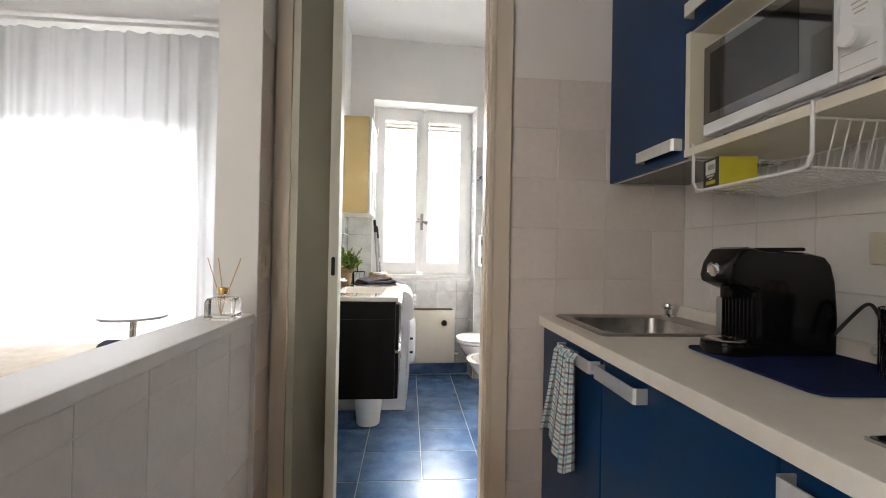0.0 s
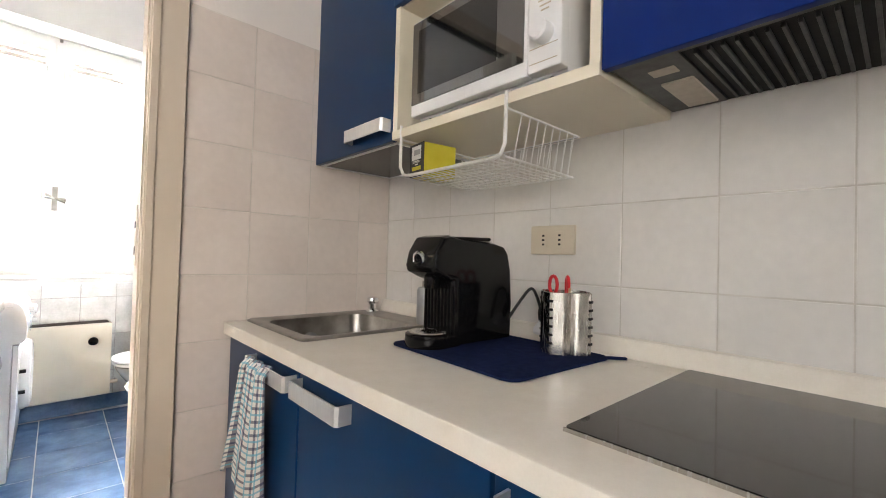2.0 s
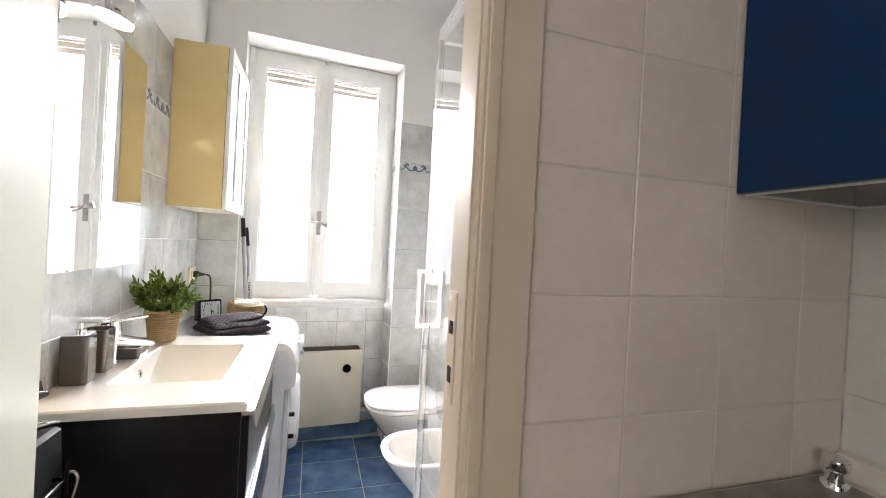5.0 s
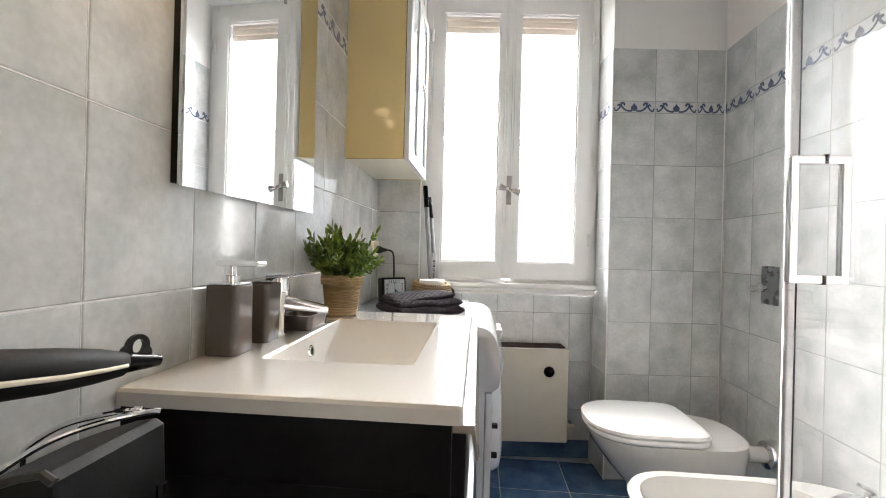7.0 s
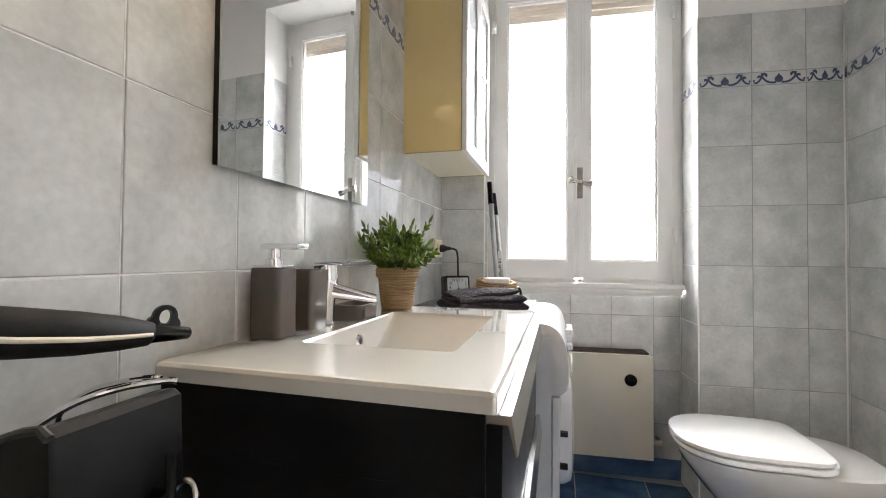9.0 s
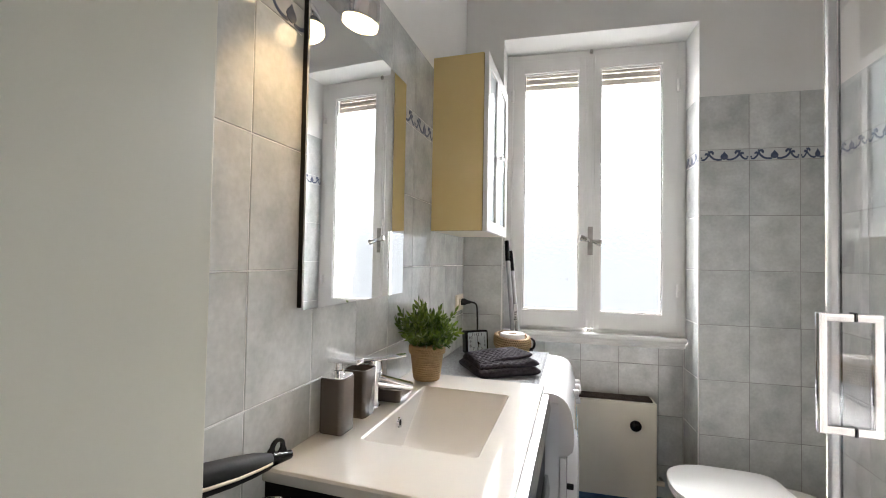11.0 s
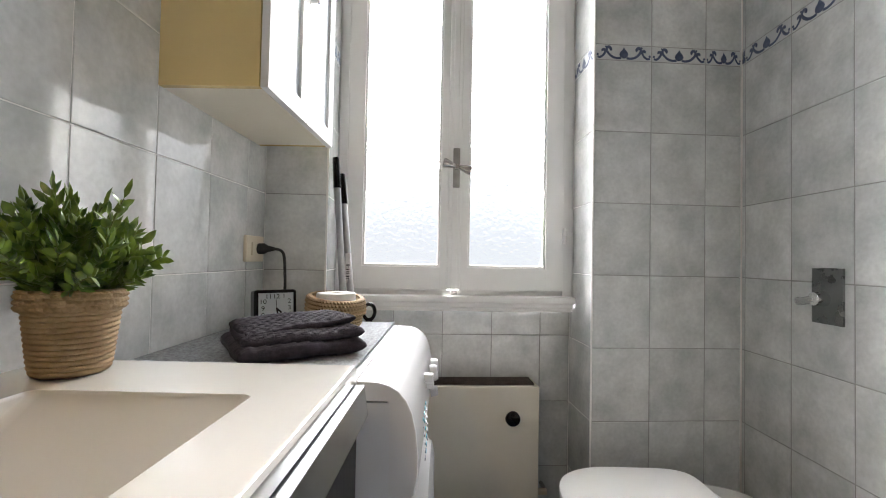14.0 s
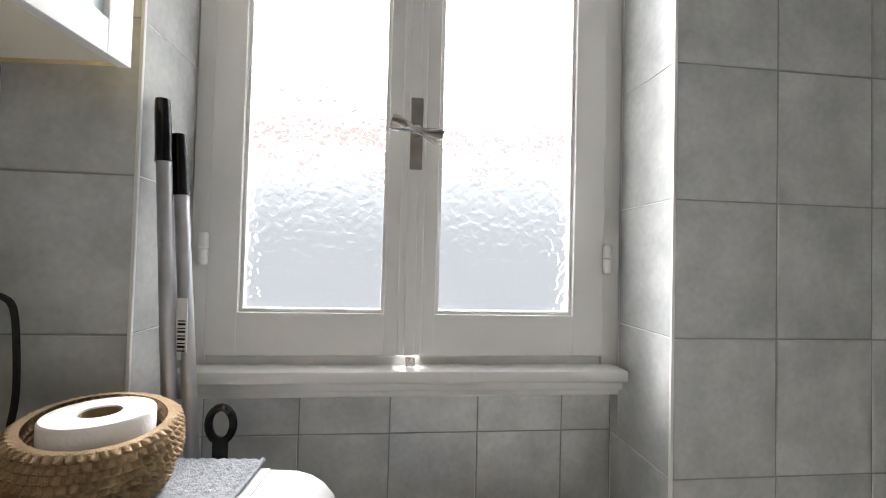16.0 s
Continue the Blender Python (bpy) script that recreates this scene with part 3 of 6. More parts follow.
# ---- outside ----
setting("ground", box(-300, 300, -300, 400, -9.2, -9.0), FACADE, "grey courtyard ground reaching far", "ground")
# Flat emissive strip; glare over the far red roof is put into its pink.
ROOF_GLOW = glow("far_roof_glare_pink", (1.0, 0.78, 0.75), 1.3)
ROOF_GLOW.node_tree.nodes["Principled BSDF"].inputs["Base Color"].default_value = (0, 0, 0, 1)
setting("backdrop_roof", extrude_outline([(-8, 4.80), (-8, 5.12), (-1, 5.20), (3.5, 4.98), (9, 5.3), (9, 4.55)], 16.8, 16.9, "y"), ROOF_GLOW, "flat glowing pink strip, far red tiled roof with glare in its colour", "roof")
setting("backdrop", box(-60, 60, 17.0, 17.1, -8.9, 16), sky_backdrop(), "bright overcast sky seen through the window", "sky")


# ---- kitchen units ----
def bar_handle(parent, x, y0, y1, z, h=0.036):
    """A flat aluminium band bent into a bow, on a front that faces the room."""
    out = [(x, y0), (x - 0.027, y0), (x - 0.033, y0 + 0.006), (x - 0.033, y1 - 0.006), (x - 0.027, y1), (x, y1),
           (x, y1 - 0.004), (x - 0.026, y1 - 0.004), (x - 0.029, y1 - 0.008), (x - 0.029, y0 + 0.008), (x - 0.026, y0 + 0.004), (x, y0 + 0.004)]
    return piece("handle", extrude_outline(out, z - h / 2, z + h / 2, "z"), ALU, parent, "bent satin aluminium band handle")


H1, H2 = (1.402, 1.66), (1.162, 1.374)


def base_unit(y0, y1, h0, h1, high=0.842):
    u = placed("base_cabinet", (0.86, (y0 + y1) / 2, -0.03), "blue foil base cabinet with an aluminium bar handle", "cabinet", "kitchen base units")
    piece("body", box(0.866, 1.42, y0 + 0.001, y1 - 0.001, 0.07, high), CARCASS, u)
    piece("plinth", box(0.90, 0.915, y0 + 0.001, y1 - 0.001, -0.03, 0.069), BLACK_MATT, u)
    d = piece("door", box(0.846, 0.864, y0 + 0.002, y1 - 0.002, 0.072, 0.838, 0.003), BLUE, u)
    bar_handle(d, 0.8465, h0, h1, 0.806)
    return u


base_unit(1.390, 1.896, H1[0], H1[1], 0.70)
base_unit(0.826, 1.388, H2[0], H2[1])
base_unit(0.22, 0.824, 0.58, 0.80)

CT = 0.88
SX0, SX1, SY0, SY1 = 0.887, 1.365, 1.475, 1.888


def slab_with_hole(x0, x1, y0, y1, z0, z1, hx0, hx1, hy0, hy1):
    return joined(box(x0, hx0, y0, y1, z0, z1, 0.005), box(hx1, x1, y0, y1, z0, z1), box(hx0 - 0.006, hx1 + 0.001, y0 + 0.0003, hy0, z0 + 0.0003, z1 - 0.0003), box(hx0 - 0.006, hx1 + 0.001, hy1, y1 - 0.0003, z0 + 0.0003, z1 - 0.0003))


top = placed("worktop", (1.13, 0.9, 0.845), "cream laminate kitchen worktop with a rounded front edge", "worktop")
piece("slab", slab_with_hole(0.826, 1.43, 0.2, 1.899, 0.843, CT, SX0 + 0.012, SX1 - 0.012, SY0 + 0.012, SY1 - 0.012), WORKTOP, top)
piece("upstand", extrude_outline([(1.402, CT), (1.402, CT + 0.008), (1.415, CT + 0.04), (1.4295, CT + 0.043), (1.4295, CT)], 0.2, 1.899, "y", 0.001), WORKTOP, top)

# sink
sink = placed("sink", (1.12, 1.68, CT), "small stainless steel inset sink, a little scratched", "sink")
bx0, bx1, by0, by1 = SX0 + 0.045, SX1 - 0.085, SY0 + 0.045, SY1 - 0.04


def rounded_rect(x0, x1, y0, y1, r, n=6):
    pts = []
    for cx, cy, a in ((x1 - r, y1 - r, 0), (x0 + r, y1 - r, 90), (x0 + r, y0 + r, 180), (x1 - r, y0 + r, 270)):
        pts += [(cx + r * math.cos(radians(a + 90 * i / n)), cy + r * math.sin(radians(a + 90 * i / n))) for i in range(n + 1)]
    return pts


def loft(loops, cap=True):
    """Skins a run of equal-length loops of points."""
    bm = bmesh.new()
    rows = [[bm.verts.new(p) for p in l] for l in loops]
    n = len(rows[0])
    for a, b in zip(rows, rows[1:]):
        for i in range(n):
            bm.faces.new((a[i], a[(i + 1) % n], b[(i + 1) % n], b[i]))
    if cap:
        bm.faces.new(rows[-1])
    return bm


def rr(x0, x1, y0, y1, r, z):
    return [(x, y, z) for x, y in rounded_rect(x0, x1, y0, y1, r)]


bowl = loft([rr(SX0, SX1, SY0, SY1, 0.02, CT - 0.004), rr(SX0, SX1, SY0, SY1, 0.02, CT + 0.005), rr(SX0 + 0.006, SX1 - 0.006, SY0 + 0.006, SY1 - 0.006, 0.018, CT + 0.008),
             rr(bx0 - 0.012, bx1 + 0.012, by0 - 0.012, by1 + 0.012, 0.05, CT + 0.004), rr(bx0, bx1, by0, by1, 0.05, CT + 0.001),
             rr(bx0 + 0.008, bx1 - 0.008, by0 + 0.008, by1 - 0.008, 0.05, CT - 0.1), rr(bx0 + 0.03, bx1 - 0.03, by0 + 0.03, by1 - 0.03, 0.05, CT - 0.145),
             rr(bx0 + 0.08, bx1 - 0.08, by0 + 0.08, by1 - 0.08, 0.04, CT - 0.15)])
bmesh.ops.recalc_face_normals(bowl, faces=bowl.faces)
for f in bowl.faces:
    f.normal_flip()
piece("bowl", bowl, SINK_STEEL, sink)
piece("drain", moved(lathe([(0, 0), (0.03, 0.0), (0.04, 0.004), (0.042, 0.0)], 24), pose(1.06, 1.68, CT - 0.149)), CHROME, sink)
piece("overflow", moved(lathe([(0, 0.003), (0.012, 0.003), (0.015, 0.0)], 16), pose(bx1 - 0.012, 1.6, CT - 0.045, 0, -90, 0)), BLACK_MATT, sink)
tap = placed("tap", (1.335, 1.853, CT), "chrome pillar tap with a round knob beside the sink", "tap")
piece("base", moved(lathe([(0, 0), (0.024, 0), (0.022, 0.008), (0.015, 0.012), (0.015, 0.03), (0.018, 0.034), (0, 0.034)], 20), pose(1.335, 1.853, CT + 0.004)), CHROME, tap)
piece("knob", moved(lathe([(0, 0.034), (0.021, 0.035), (0.023, 0.04), (0.021, 0.052), (0.012, 0.056), (0, 0.056)], 20), pose(1.335, 1.853, CT + 0.004)), CHROME, tap)
folded = placed("drain_pipe", (1.05, 1.7, CT - 0.12), "grey plastic drain pipe pieces lying in the sink bowl", "pipe")
piece("pipe", tube([(0.985, 1.77, CT - 0.085), (1.05, 1.735, CT - 0.082), (1.12, 1.712, CT - 0.080), (1.19, 1.705, CT - 0.078)], 0.02, 18), MOP_ALU, folded)
piece("collar", tube([(1.175, 1.7065, CT - 0.0785), (1.182, 1.706, CT - 0.078), (1.206, 1.7045, CT - 0.0775)], 0.026, 20), MOP_ALU, folded)
piece("bend", tube(smooth([(0.985, 1.765, CT - 0.10), (1.02, 1.79, CT - 0.09), (1.06, 1.80, CT - 0.075), (1.075, 1.815, CT - 0.055)]), 0.02, 16), MOP_ALU, folded)

soap = placed("soap_dispenser", (1.30, 1.497, CT), "grey round soap bottle with a steel pump by the sink", "soap dispenser")
piece("bottle", moved(lathe([(0, 0), (0.027, 0), (0.029, 0.003), (0.029, 0.105), (0.026, 0.113), (0.012, 0.117), (0, 0.117)], 28), pose(1.30, 1.497, CT + 0.0075)), MOP_ALU, soap)
piece("pump", joined(moved(lathe([(0, 0), (0.013, 0), (0.013, 0.018), (0.005, 0.02), (0.005, 0.045), (0.009, 0.046), (0.009, 0.056), (0, 0.057)], 16), pose(1.30, 1.497, CT + 0.1245)),
                     tube([(1.30, 1.497, CT + 0.1755), (1.27, 1.512, CT + 0.1745), (1.26, 1.517, CT + 0.1685)], 0.005)), STEEL, soap)

hob = placed("hob", (1.15, 0.5, CT), "black glass cooking hob set on the worktop", "hob")
piece("glass", upright_box(0.925, 1.385, 0.24, 0.775, CT + 0.0005, CT + 0.006, 0.008, 0.0015), HOB_GLASS, hob)
piece("trim", box(0.923, 0.9255, 0.24, 0.775, CT, CT + 0.005), STEEL, hob)
piece("trim", box(1.3845, 1.387, 0.24, 0.775, CT, CT + 0.005), STEEL, hob)


# upper units
def upper_unit(name, y0, y1, z0, z1, label):
    return placed(name, (1.27, (y0 + y1) / 2, z0), label, "cabinet", "kitchen wall units")


u1 = upper_unit("wall_cabinet", 1.43, 1.899, 1.412, 2.3, "tall blue wall cabinet beside the doorway")
piece("body", box(1.128, 1.428, 1.434, 1.897, 1.415, 2.3), CARCASS, u1)
d1 = piece("door", box(1.108, 1.126, 1.434, 1.898, 1.412, 2.3, 0.003), BLUE, u1)
bar_handle(d1, 1.1085, 1.443, 1.648, 1.456)
piece("under_panel", box(1.135, 1.418, 1.446, 1.886, 1.4125, 1.4148), BLACK_PLASTIC, u1, "glossy black underside panel")
piece("under_frame", joined(box(1.127, 1.135, 1.436, 1.896, 1.4095, 1.4145, 0.001), box(1.418, 1.427, 1.436, 1.896, 1.4095, 1.4145, 0.001), box(1.1355, 1.4175, 1.436, 1.4455, 1.4095, 1.4145, 0.001), box(1.1355, 1.4175, 1.8865, 1.896, 1.4095, 1.4145, 0.001)), ALU, u1, "brushed metal rim of the underside")
u2 = upper_unit("microwave_shelf_cabinet", 0.83, 1.43, 1.414, 2.3, "cream open wall unit holding the microwave, blue flap above")
piece("side_panel", box(1.108, 1.428, 1.412, 1.432, 1.438, 2.3, 0.001), CARCASS, u2)
piece("side_panel", box(1.108, 1.428, 0.832, 0.852, 1.438, 2.3, 0.001), CARCASS, u2)
piece("shelf", box(1.106, 1.428, 0.832, 1.432, 1.414, 1.4375, 0.001), CARCASS, u2)
piece("top_panel", box(1.116, 1.428, 0.852, 1.412, 1.775, 1.793), CARCASS, u2)
piece("back_panel", box(1.415, 1.428, 0.852, 1.412, 1.4375, 1.775), CARCASS, u2)
d2 = piece("flap", box(1.098, 1.115, 0.835, 1.430, 1.778, 2.3, 0.003), BLUE, u2)
bar_handle(d2, 1.0985, 1.18, 1.385, 1.816)
u3 = upper_unit("hood_cabinet", 0.23, 0.83, 1.418, 2.3, "blue wall cabinet with a built-in cooker hood")
piece("body", box(1.128, 1.428, 0.232, 0.829, 1.58, 2.3), CARCASS, u3)
d3 = piece("flap", box(1.100, 1.120, 0.232, 0.829, 1.576, 2.3, 0.003), BLUE, u3)
bar_handle(d3, 1.1005, 0.58, 0.787, 1.622)
hood = placed("cooker_hood", (1.27, 0.53, 1.418), "built-in cooker hood with blue front and grey slotted underside", "cooker hood")
piece("fascia", box(1.106, 1.124, 0.232, 0.829, 1.42, 1.572, 0.003), BLUE_HOOD, hood)
piece("housing", box(1.125, 1.428, 0.234, 0.827, 1.432, 1.578), BLACK_MATT, hood)
piece("lamp_lens", box(1.25, 1.40, 0.733, 0.787, 1.4235, 1.4325, 0.002), HOOD_LENS, hood, "grimy beige lamp cover")
piece("switch_panel", box(1.185, 1.215, 0.742, 0.785, 1.426, 1.433, 0.002), HOOD_LENS, hood)
piece("lamp_panel", box(1.142, 1.42, 0.722, 0.826, 1.4275, 1.4325, 0.001), HOOD_DARK, hood)
piece("lip", box(1.125, 1.14, 0.234, 0.827, 1.424, 1.4335, 0.002), HOOD_DARK, hood)
for k in range(26):
    y = 0.25 + k * 0.018
    piece("filter_slat", box(1.16, 1.41, y, y + 0.0055, 1.4245, 1.4325, 0.0015), HOOD_DARK, hood)

# microwave
mw = placed("microwave", (1.26, 1.12, 1.4375), "white microwave oven with a dark door and green clock digits", "microwave")
MY0, MY1, MZ0, MZ1 = 0.900, 1.342, 1.449, 1.696
piece("case", box(1.125, 1.405, MY0 + 0.003, MY1 - 0.003, MZ0, MZ1 - 0.002, 0.006), MW_WHITE, mw)
md = piece("door", box(1.098, 1.1245, 0.977, MY1, MZ0 + 0.003, MZ1, 0.006), MW_WHITE, mw)
piece("door_glass", box(1.0955, 1.0985, 0.985, MY1 - 0.006, MZ0 + 0.032, MZ1 - 0.006, 0.001), MW_GLASS, md, "dark reflecting door glass")
piece("window_mesh", box(1.0948, 1.0958, 1.055, MY1 - 0.03, MZ0 + 0.058, MZ1 - 0.03), HOB_GLASS, md)
mp = piece("control_panel", box(1.096, 1.1245, MY0, 0.976, MZ0 + 0.003, MZ1, 0.006), MW_WHITE, mw)
piece("display", box(1.0945, 1.0965, 0.914, 0.966, 1.635, 1.668, 0.001), BLACK_PLASTIC, mp)
for k in range(4):
    yk = 0.945 - 0.0085 * k
    piece("digit", joined(box(1.0941, 1.0946, yk - 0.0028, yk + 0.0028, 1.658, 1.6592), box(1.0941, 1.0946, yk - 0.0028, yk + 0.0028, 1.6505, 1.6517), box(1.0941, 1.0946, yk - 0.0028, yk + 0.0028, 1.643, 1.6442),
                          box(1.0941, 1.0946, yk - 0.0034, yk - 0.0024, 1.643, 1.659), box(1.0941, 1.0946, yk + 0.0024, yk + 0.0034, 1.643, 1.659)), GREEN_LED, mp, "lit green digit")
piece("dial", moved(lathe([(0, 0.028), (0.016, 0.028), (0.0195, 0.024), (0.021, 0.0), (0, 0.0)], 28), pose(1.096, 0.937, 1.520, 0, -90, 0)), MW_WHITE, mp)
for k, z in enumerate((1.615, 1.604, 1.595, 1.584, 1.574, 1.565)):
    piece("legend", box(1.0952, 1.0964, 0.924 + 0.004 * (k % 2), 0.952 - 0.003 * (k % 3), z, z + 0.0028), HOOD_LENS, mp)
for k, z in enumerate((1.497, 1.468)):
    piece("groove", box(1.0953, 1.0963, 0.908, 0.970, z, z + 0.0015), HOOD_LENS, mp)
for y in (0.94, 1.30):
    for x in (1.14, 1.38):
        piece("foot", moved(lathe([(0, 0), (0.012, 0), (0.012, 0.013), (0, 0.013)], 12), pose(x, y, 1.4376)), BLACK_MATT, mw)

# wire rack and carton
rack = placed("wire_rack", (1.26, 1.21, 1.31), "white coated wire rack hung under the shelf", "rack")
RY0, RY1 = 1.035, 1.392
fr = [(1.108, RY1, 1.445), (1.108, RY1, 1.335), (1.109, RY1 - 0.012, 1.314), (1.110, RY1 - 0.03, 1.308), (1.110, RY0 + 0.03, 1.308), (1.109, RY0 + 0.012, 1.314), (1.108, RY0, 1.335), (1.104, RY0 - 0.004, 1.44), (1.112, RY0 - 0.004, 1.442), (1.16, RY0 - 0.004, 1.442)]
piece("front_wire", tube(fr, 0.0042, 8), WIRE_WHITE, rack)
piece("rim_wire", tube([(1.112, RY1, 1.408), (1.395, RY1, 1.408), (1.395, RY0, 1.408), (1.112, RY0, 1.408)], 0.0026, 6), WIRE_WHITE, rack)
piece("rim_wire", tube([(1.112, RY1 - 0.004, 1.309), (1.378, RY1 - 0.004, 1.306), (1.378, RY0 + 0.004, 1.304), (1.112, RY0 + 0.004, 1.309)], 0.0024, 6), WIRE_WHITE, rack)
for k in range(17):
    y = RY0 + 0.02 + k * (RY1 - RY0 - 0.04) / 16
    piece("wire", tube([(1.112, y, 1.305), (1.25, y, 1.303), (1.372, y, 1.303), (1.380, y, 1.310), (1.396, y, 1.408)], 0.0014, 5), WIRE_WHITE, rack)
for k in range(1, 9):
    x = 1.112 + k * 0.03
    piece("cross_wire", tube([(x + 0.02, RY1, 1.408), (x, RY1 - 0.004, 1.31), (x, RY1 - 0.012, 1.3015), (x, RY0 + 0.012, 1.3015), (x, RY0 + 0.004, 1.31), (x + 0.02, RY0, 1.408)], 0.0014, 5), WIRE_WHITE, rack)
carton = placed("carton", (1.175, 1.345, 1.316), "yellow and black carton lying in the wire rack", "box")
piece("box", moved(box(0, 0.10, -0.035, 0.035, 0, 0.088, 0.001), pose(1.132, 1.352, 1.3065, 0, 0, -8)), YELLOW_BOX, carton)
piece("front", moved(box(-0.0012, 0.0004, -0.0355, 0.0355, -0.0004, 0.0884), pose(1.132, 1.352, 1.3065, 0, 0, -8)), DARK_BOX, carton)
CART_M = pose(1.132, 1.352, 1.3065, 0, 0, -8)
piece("label", moved(box(-0.0018, -0.001, -0.022, 0.024, 0.046, 0.082), CART_M), PAPER, carton, "white label with a grey picture")
piece("picture", moved(box(-0.0023, -0.0016, -0.019, 0.012, 0.058, 0.072), CART_M), MOP_ALU, carton)
words("lettering", "ESPRESSO", 0.0085, CART_M @ pose(-0.0016, 0.001, 0.0405, 90, 0, -90), PAPER, carton).matrix_parent_inverse = Matrix.Translation(-carton.location)
piece("lettering_bar", moved(box(-0.0018, -0.001, -0.008, 0.008, 0.032, 0.0345), CART_M), PAPER, carton)
piece("band", moved(box(-0.0018, -0.001, -0.022, 0.022, 0.018, 0.028), CART_M), YELLOW_BOX, carton)

# wall socket
sock = placed("wall_socket", (1.43, 1.12, 1.15), "beige double wall socket plate on the tiles", "socket")
piece("plate", box(1.418, 1.431, 1.056, 1.19, 1.113, 1.191, 0.003), CREAM_PLASTIC, sock)
for y in (1.098, 1.148):
    m_ = piece("module", box(1.4165, 1.4185, y - 0.011, y + 0.011, 1.13, 1.174, 0.001), CREAM_PLASTIC, sock)
    for z in (1.14, 1.152, 1.164):
        piece("pin_hole", box(1.416, 1.4168, y - 0.0035, y + 0.0035, z - 0.0025, z + 0.0025), BLACK_MATT, m_)

# drying mat, coffee machine, cutlery holder
mat_ = single("drying_mat", moved(upright_box(-0.168, 0.168, -0.2, 0.2, 0, 0.006, 0.03, 0.002), pose(1.207, 1.13, CT + 0.0002, 0, 0, -3)), MAT_NAVY, "dark navy microfibre drying mat on the worktop", "mat")
piece("loop", tube([(1.345, 0.93, CT + 0.004), (1.375, 0.895, CT + 0.004), (1.38, 0.90, CT + 0.004), (1.352, 0.935, CT + 0.004)], 0.003, 6), MAT_NAVY, mat_)

cm = thing("coffee_machine", pose(1.215, 1.250, CT + 0.0065) @ Matrix.Diagonal((0.97, 1, 0.955, 1)), "black capsule coffee machine standing on the drying mat", "coffee machine")
prof = [(0.135, 0.0), (0.138, 0.10), (0.13, 0.19), (0.118, 0.235), (0.10, 0.256), (0.06, 0.264), (-0.06, 0.268), (-0.10, 0.276), (-0.125, 0.27), (-0.147, 0.235), (-0.155, 0.20), (-0.15, 0.183), (-0.115, 0.168), (-0.088, 0.16), (-0.085, 0.02), (-0.085, 0.0)]
part("body", extrude_outline(prof, -0.058, 0.058, "y", 0.016), BLACK_PLASTIC, cm)
part("top_lid", moved(box(-0.09, 0.075, -0.034, 0.034, 0.266, 0.276, 0.004), pose(0, 0, 0, 0, -1.5, 0)), BLACK_MATT, cm)
part("button", joined(moved(lathe([(0, 0.006), (0.015, 0.006), (0.018, 0.0)], 24), pose(-0.1515, 0, 0.214, 0, -100, 0)), moved(lathe([(0.019, 0.0), (0.022, 0.004), (0.022, 0)], 24), pose(-0.151, 0, 0.214, 0, -100, 0))), CHROME, cm, "round chrome button")
part("spout", joined(box(-0.125, -0.098, -0.016, 0.016, 0.14, 0.175, 0.005)), BLACK_PLASTIC, cm)
part("tank_ribs", joined(*[box(-0.090, -0.083, -0.05 + 0.012 * k, -0.045 + 0.012 * k, 0.03, 0.15, 0.001) for k in range(9)]), BLACK_PLASTIC, cm)
part("drip_tray", joined(moved(lathe([(0, 0), (0.055, 0), (0.058, 0.01), (0.056, 0.03), (0.05, 0.034), (0, 0.034)], 32), pose(-0.118, 0, 0)), box(-0.12, -0.06, -0.055, 0.055, 0, 0.03, 0.004)), BLACK_PLASTIC, cm)
part("drip_grid", moved(lathe([(0.018, 0.0355), (0.03, 0.037), (0.045, 0.0365), (0.047, 0.034)], 24), pose(-0.118, 0, 0)), STEEL, cm)
part("lever_tip", box(0.09, 0.145, -0.02, 0.02, 0.222, 0.234, 0.005), BLACK_PLASTIC, cm)
cable = placed("power_cable", (1.38, 1.15, CT), "black power cable with a plug looped behind the machine", "cable")
piece("cord", tube(smooth([(1.33, 1.20, 0.93), (1.36, 1.175, 0.99), (1.385, 1.16, 1.02), (1.395, 1.145, 0.99), (1.39, 1.13, 0.95), (1.385, 1.125, 0.925), (1.395, 1.14, 0.96), (1.405, 1.125, 1.005), (1.405, 1.10, 1.01), (1.402, 1.085, 0.97), (1.395, 1.08, 0.92)]), 0.004, 8), RUBBER, cable)
piece("plug", moved(lathe([(0, 0), (0.018, 0), (0.02, 0.012), (0.013, 0.028), (0.007, 0.04), (0, 0.04)], 16), pose(1.372, 1.122, 0.905, 0, 25, 0)), ALU, cable)

hold = thing("cutlery_holder", pose(1.322, 1.018, CT + 0.0065) @ Matrix.Diagonal((1.12, 1.12, 1.04, 1)), "slotted stainless steel cutlery holder with scissors", "holder")
lobes = [(0.051 + 0.0075 * math.cos(4 * a) ** 3, a) for a in [2 * math.pi * k / 48 for k in range(48)]]
ring = lambda z, s=1.0: [(r * s * math.cos(a), r * s * math.sin(a), z) for r, a in lobes]
hb = loft([ring(0.001), ring(0.133), ring(0.134, 0.96), ring(0.004, 0.96)])
bmesh.ops.recalc_face_normals(hb, faces=hb.faces)
part("shell", hb, STEEL, hold)
for a_ in (90, 180, 270):
    for k in range(6):
        rr_ = 0.051 + 0.0075 * math.cos(4 * radians(a_)) ** 3 - 0.0019
        part("slot", moved(box(-0.003, 0.0022, -0.0065, 0.0065, -0.0028, 0.0028, 0.0009), Matrix.Rotation(radians(a_), 4, "Z") @ pose(rr_, 0, 0.025 + 0.018 * k)), BLACK_MATT, hold)
sc = thing("scissors", pose(1.322, 1.030, CT + 0.011), "red handled scissors standing in the holder", "scissors")
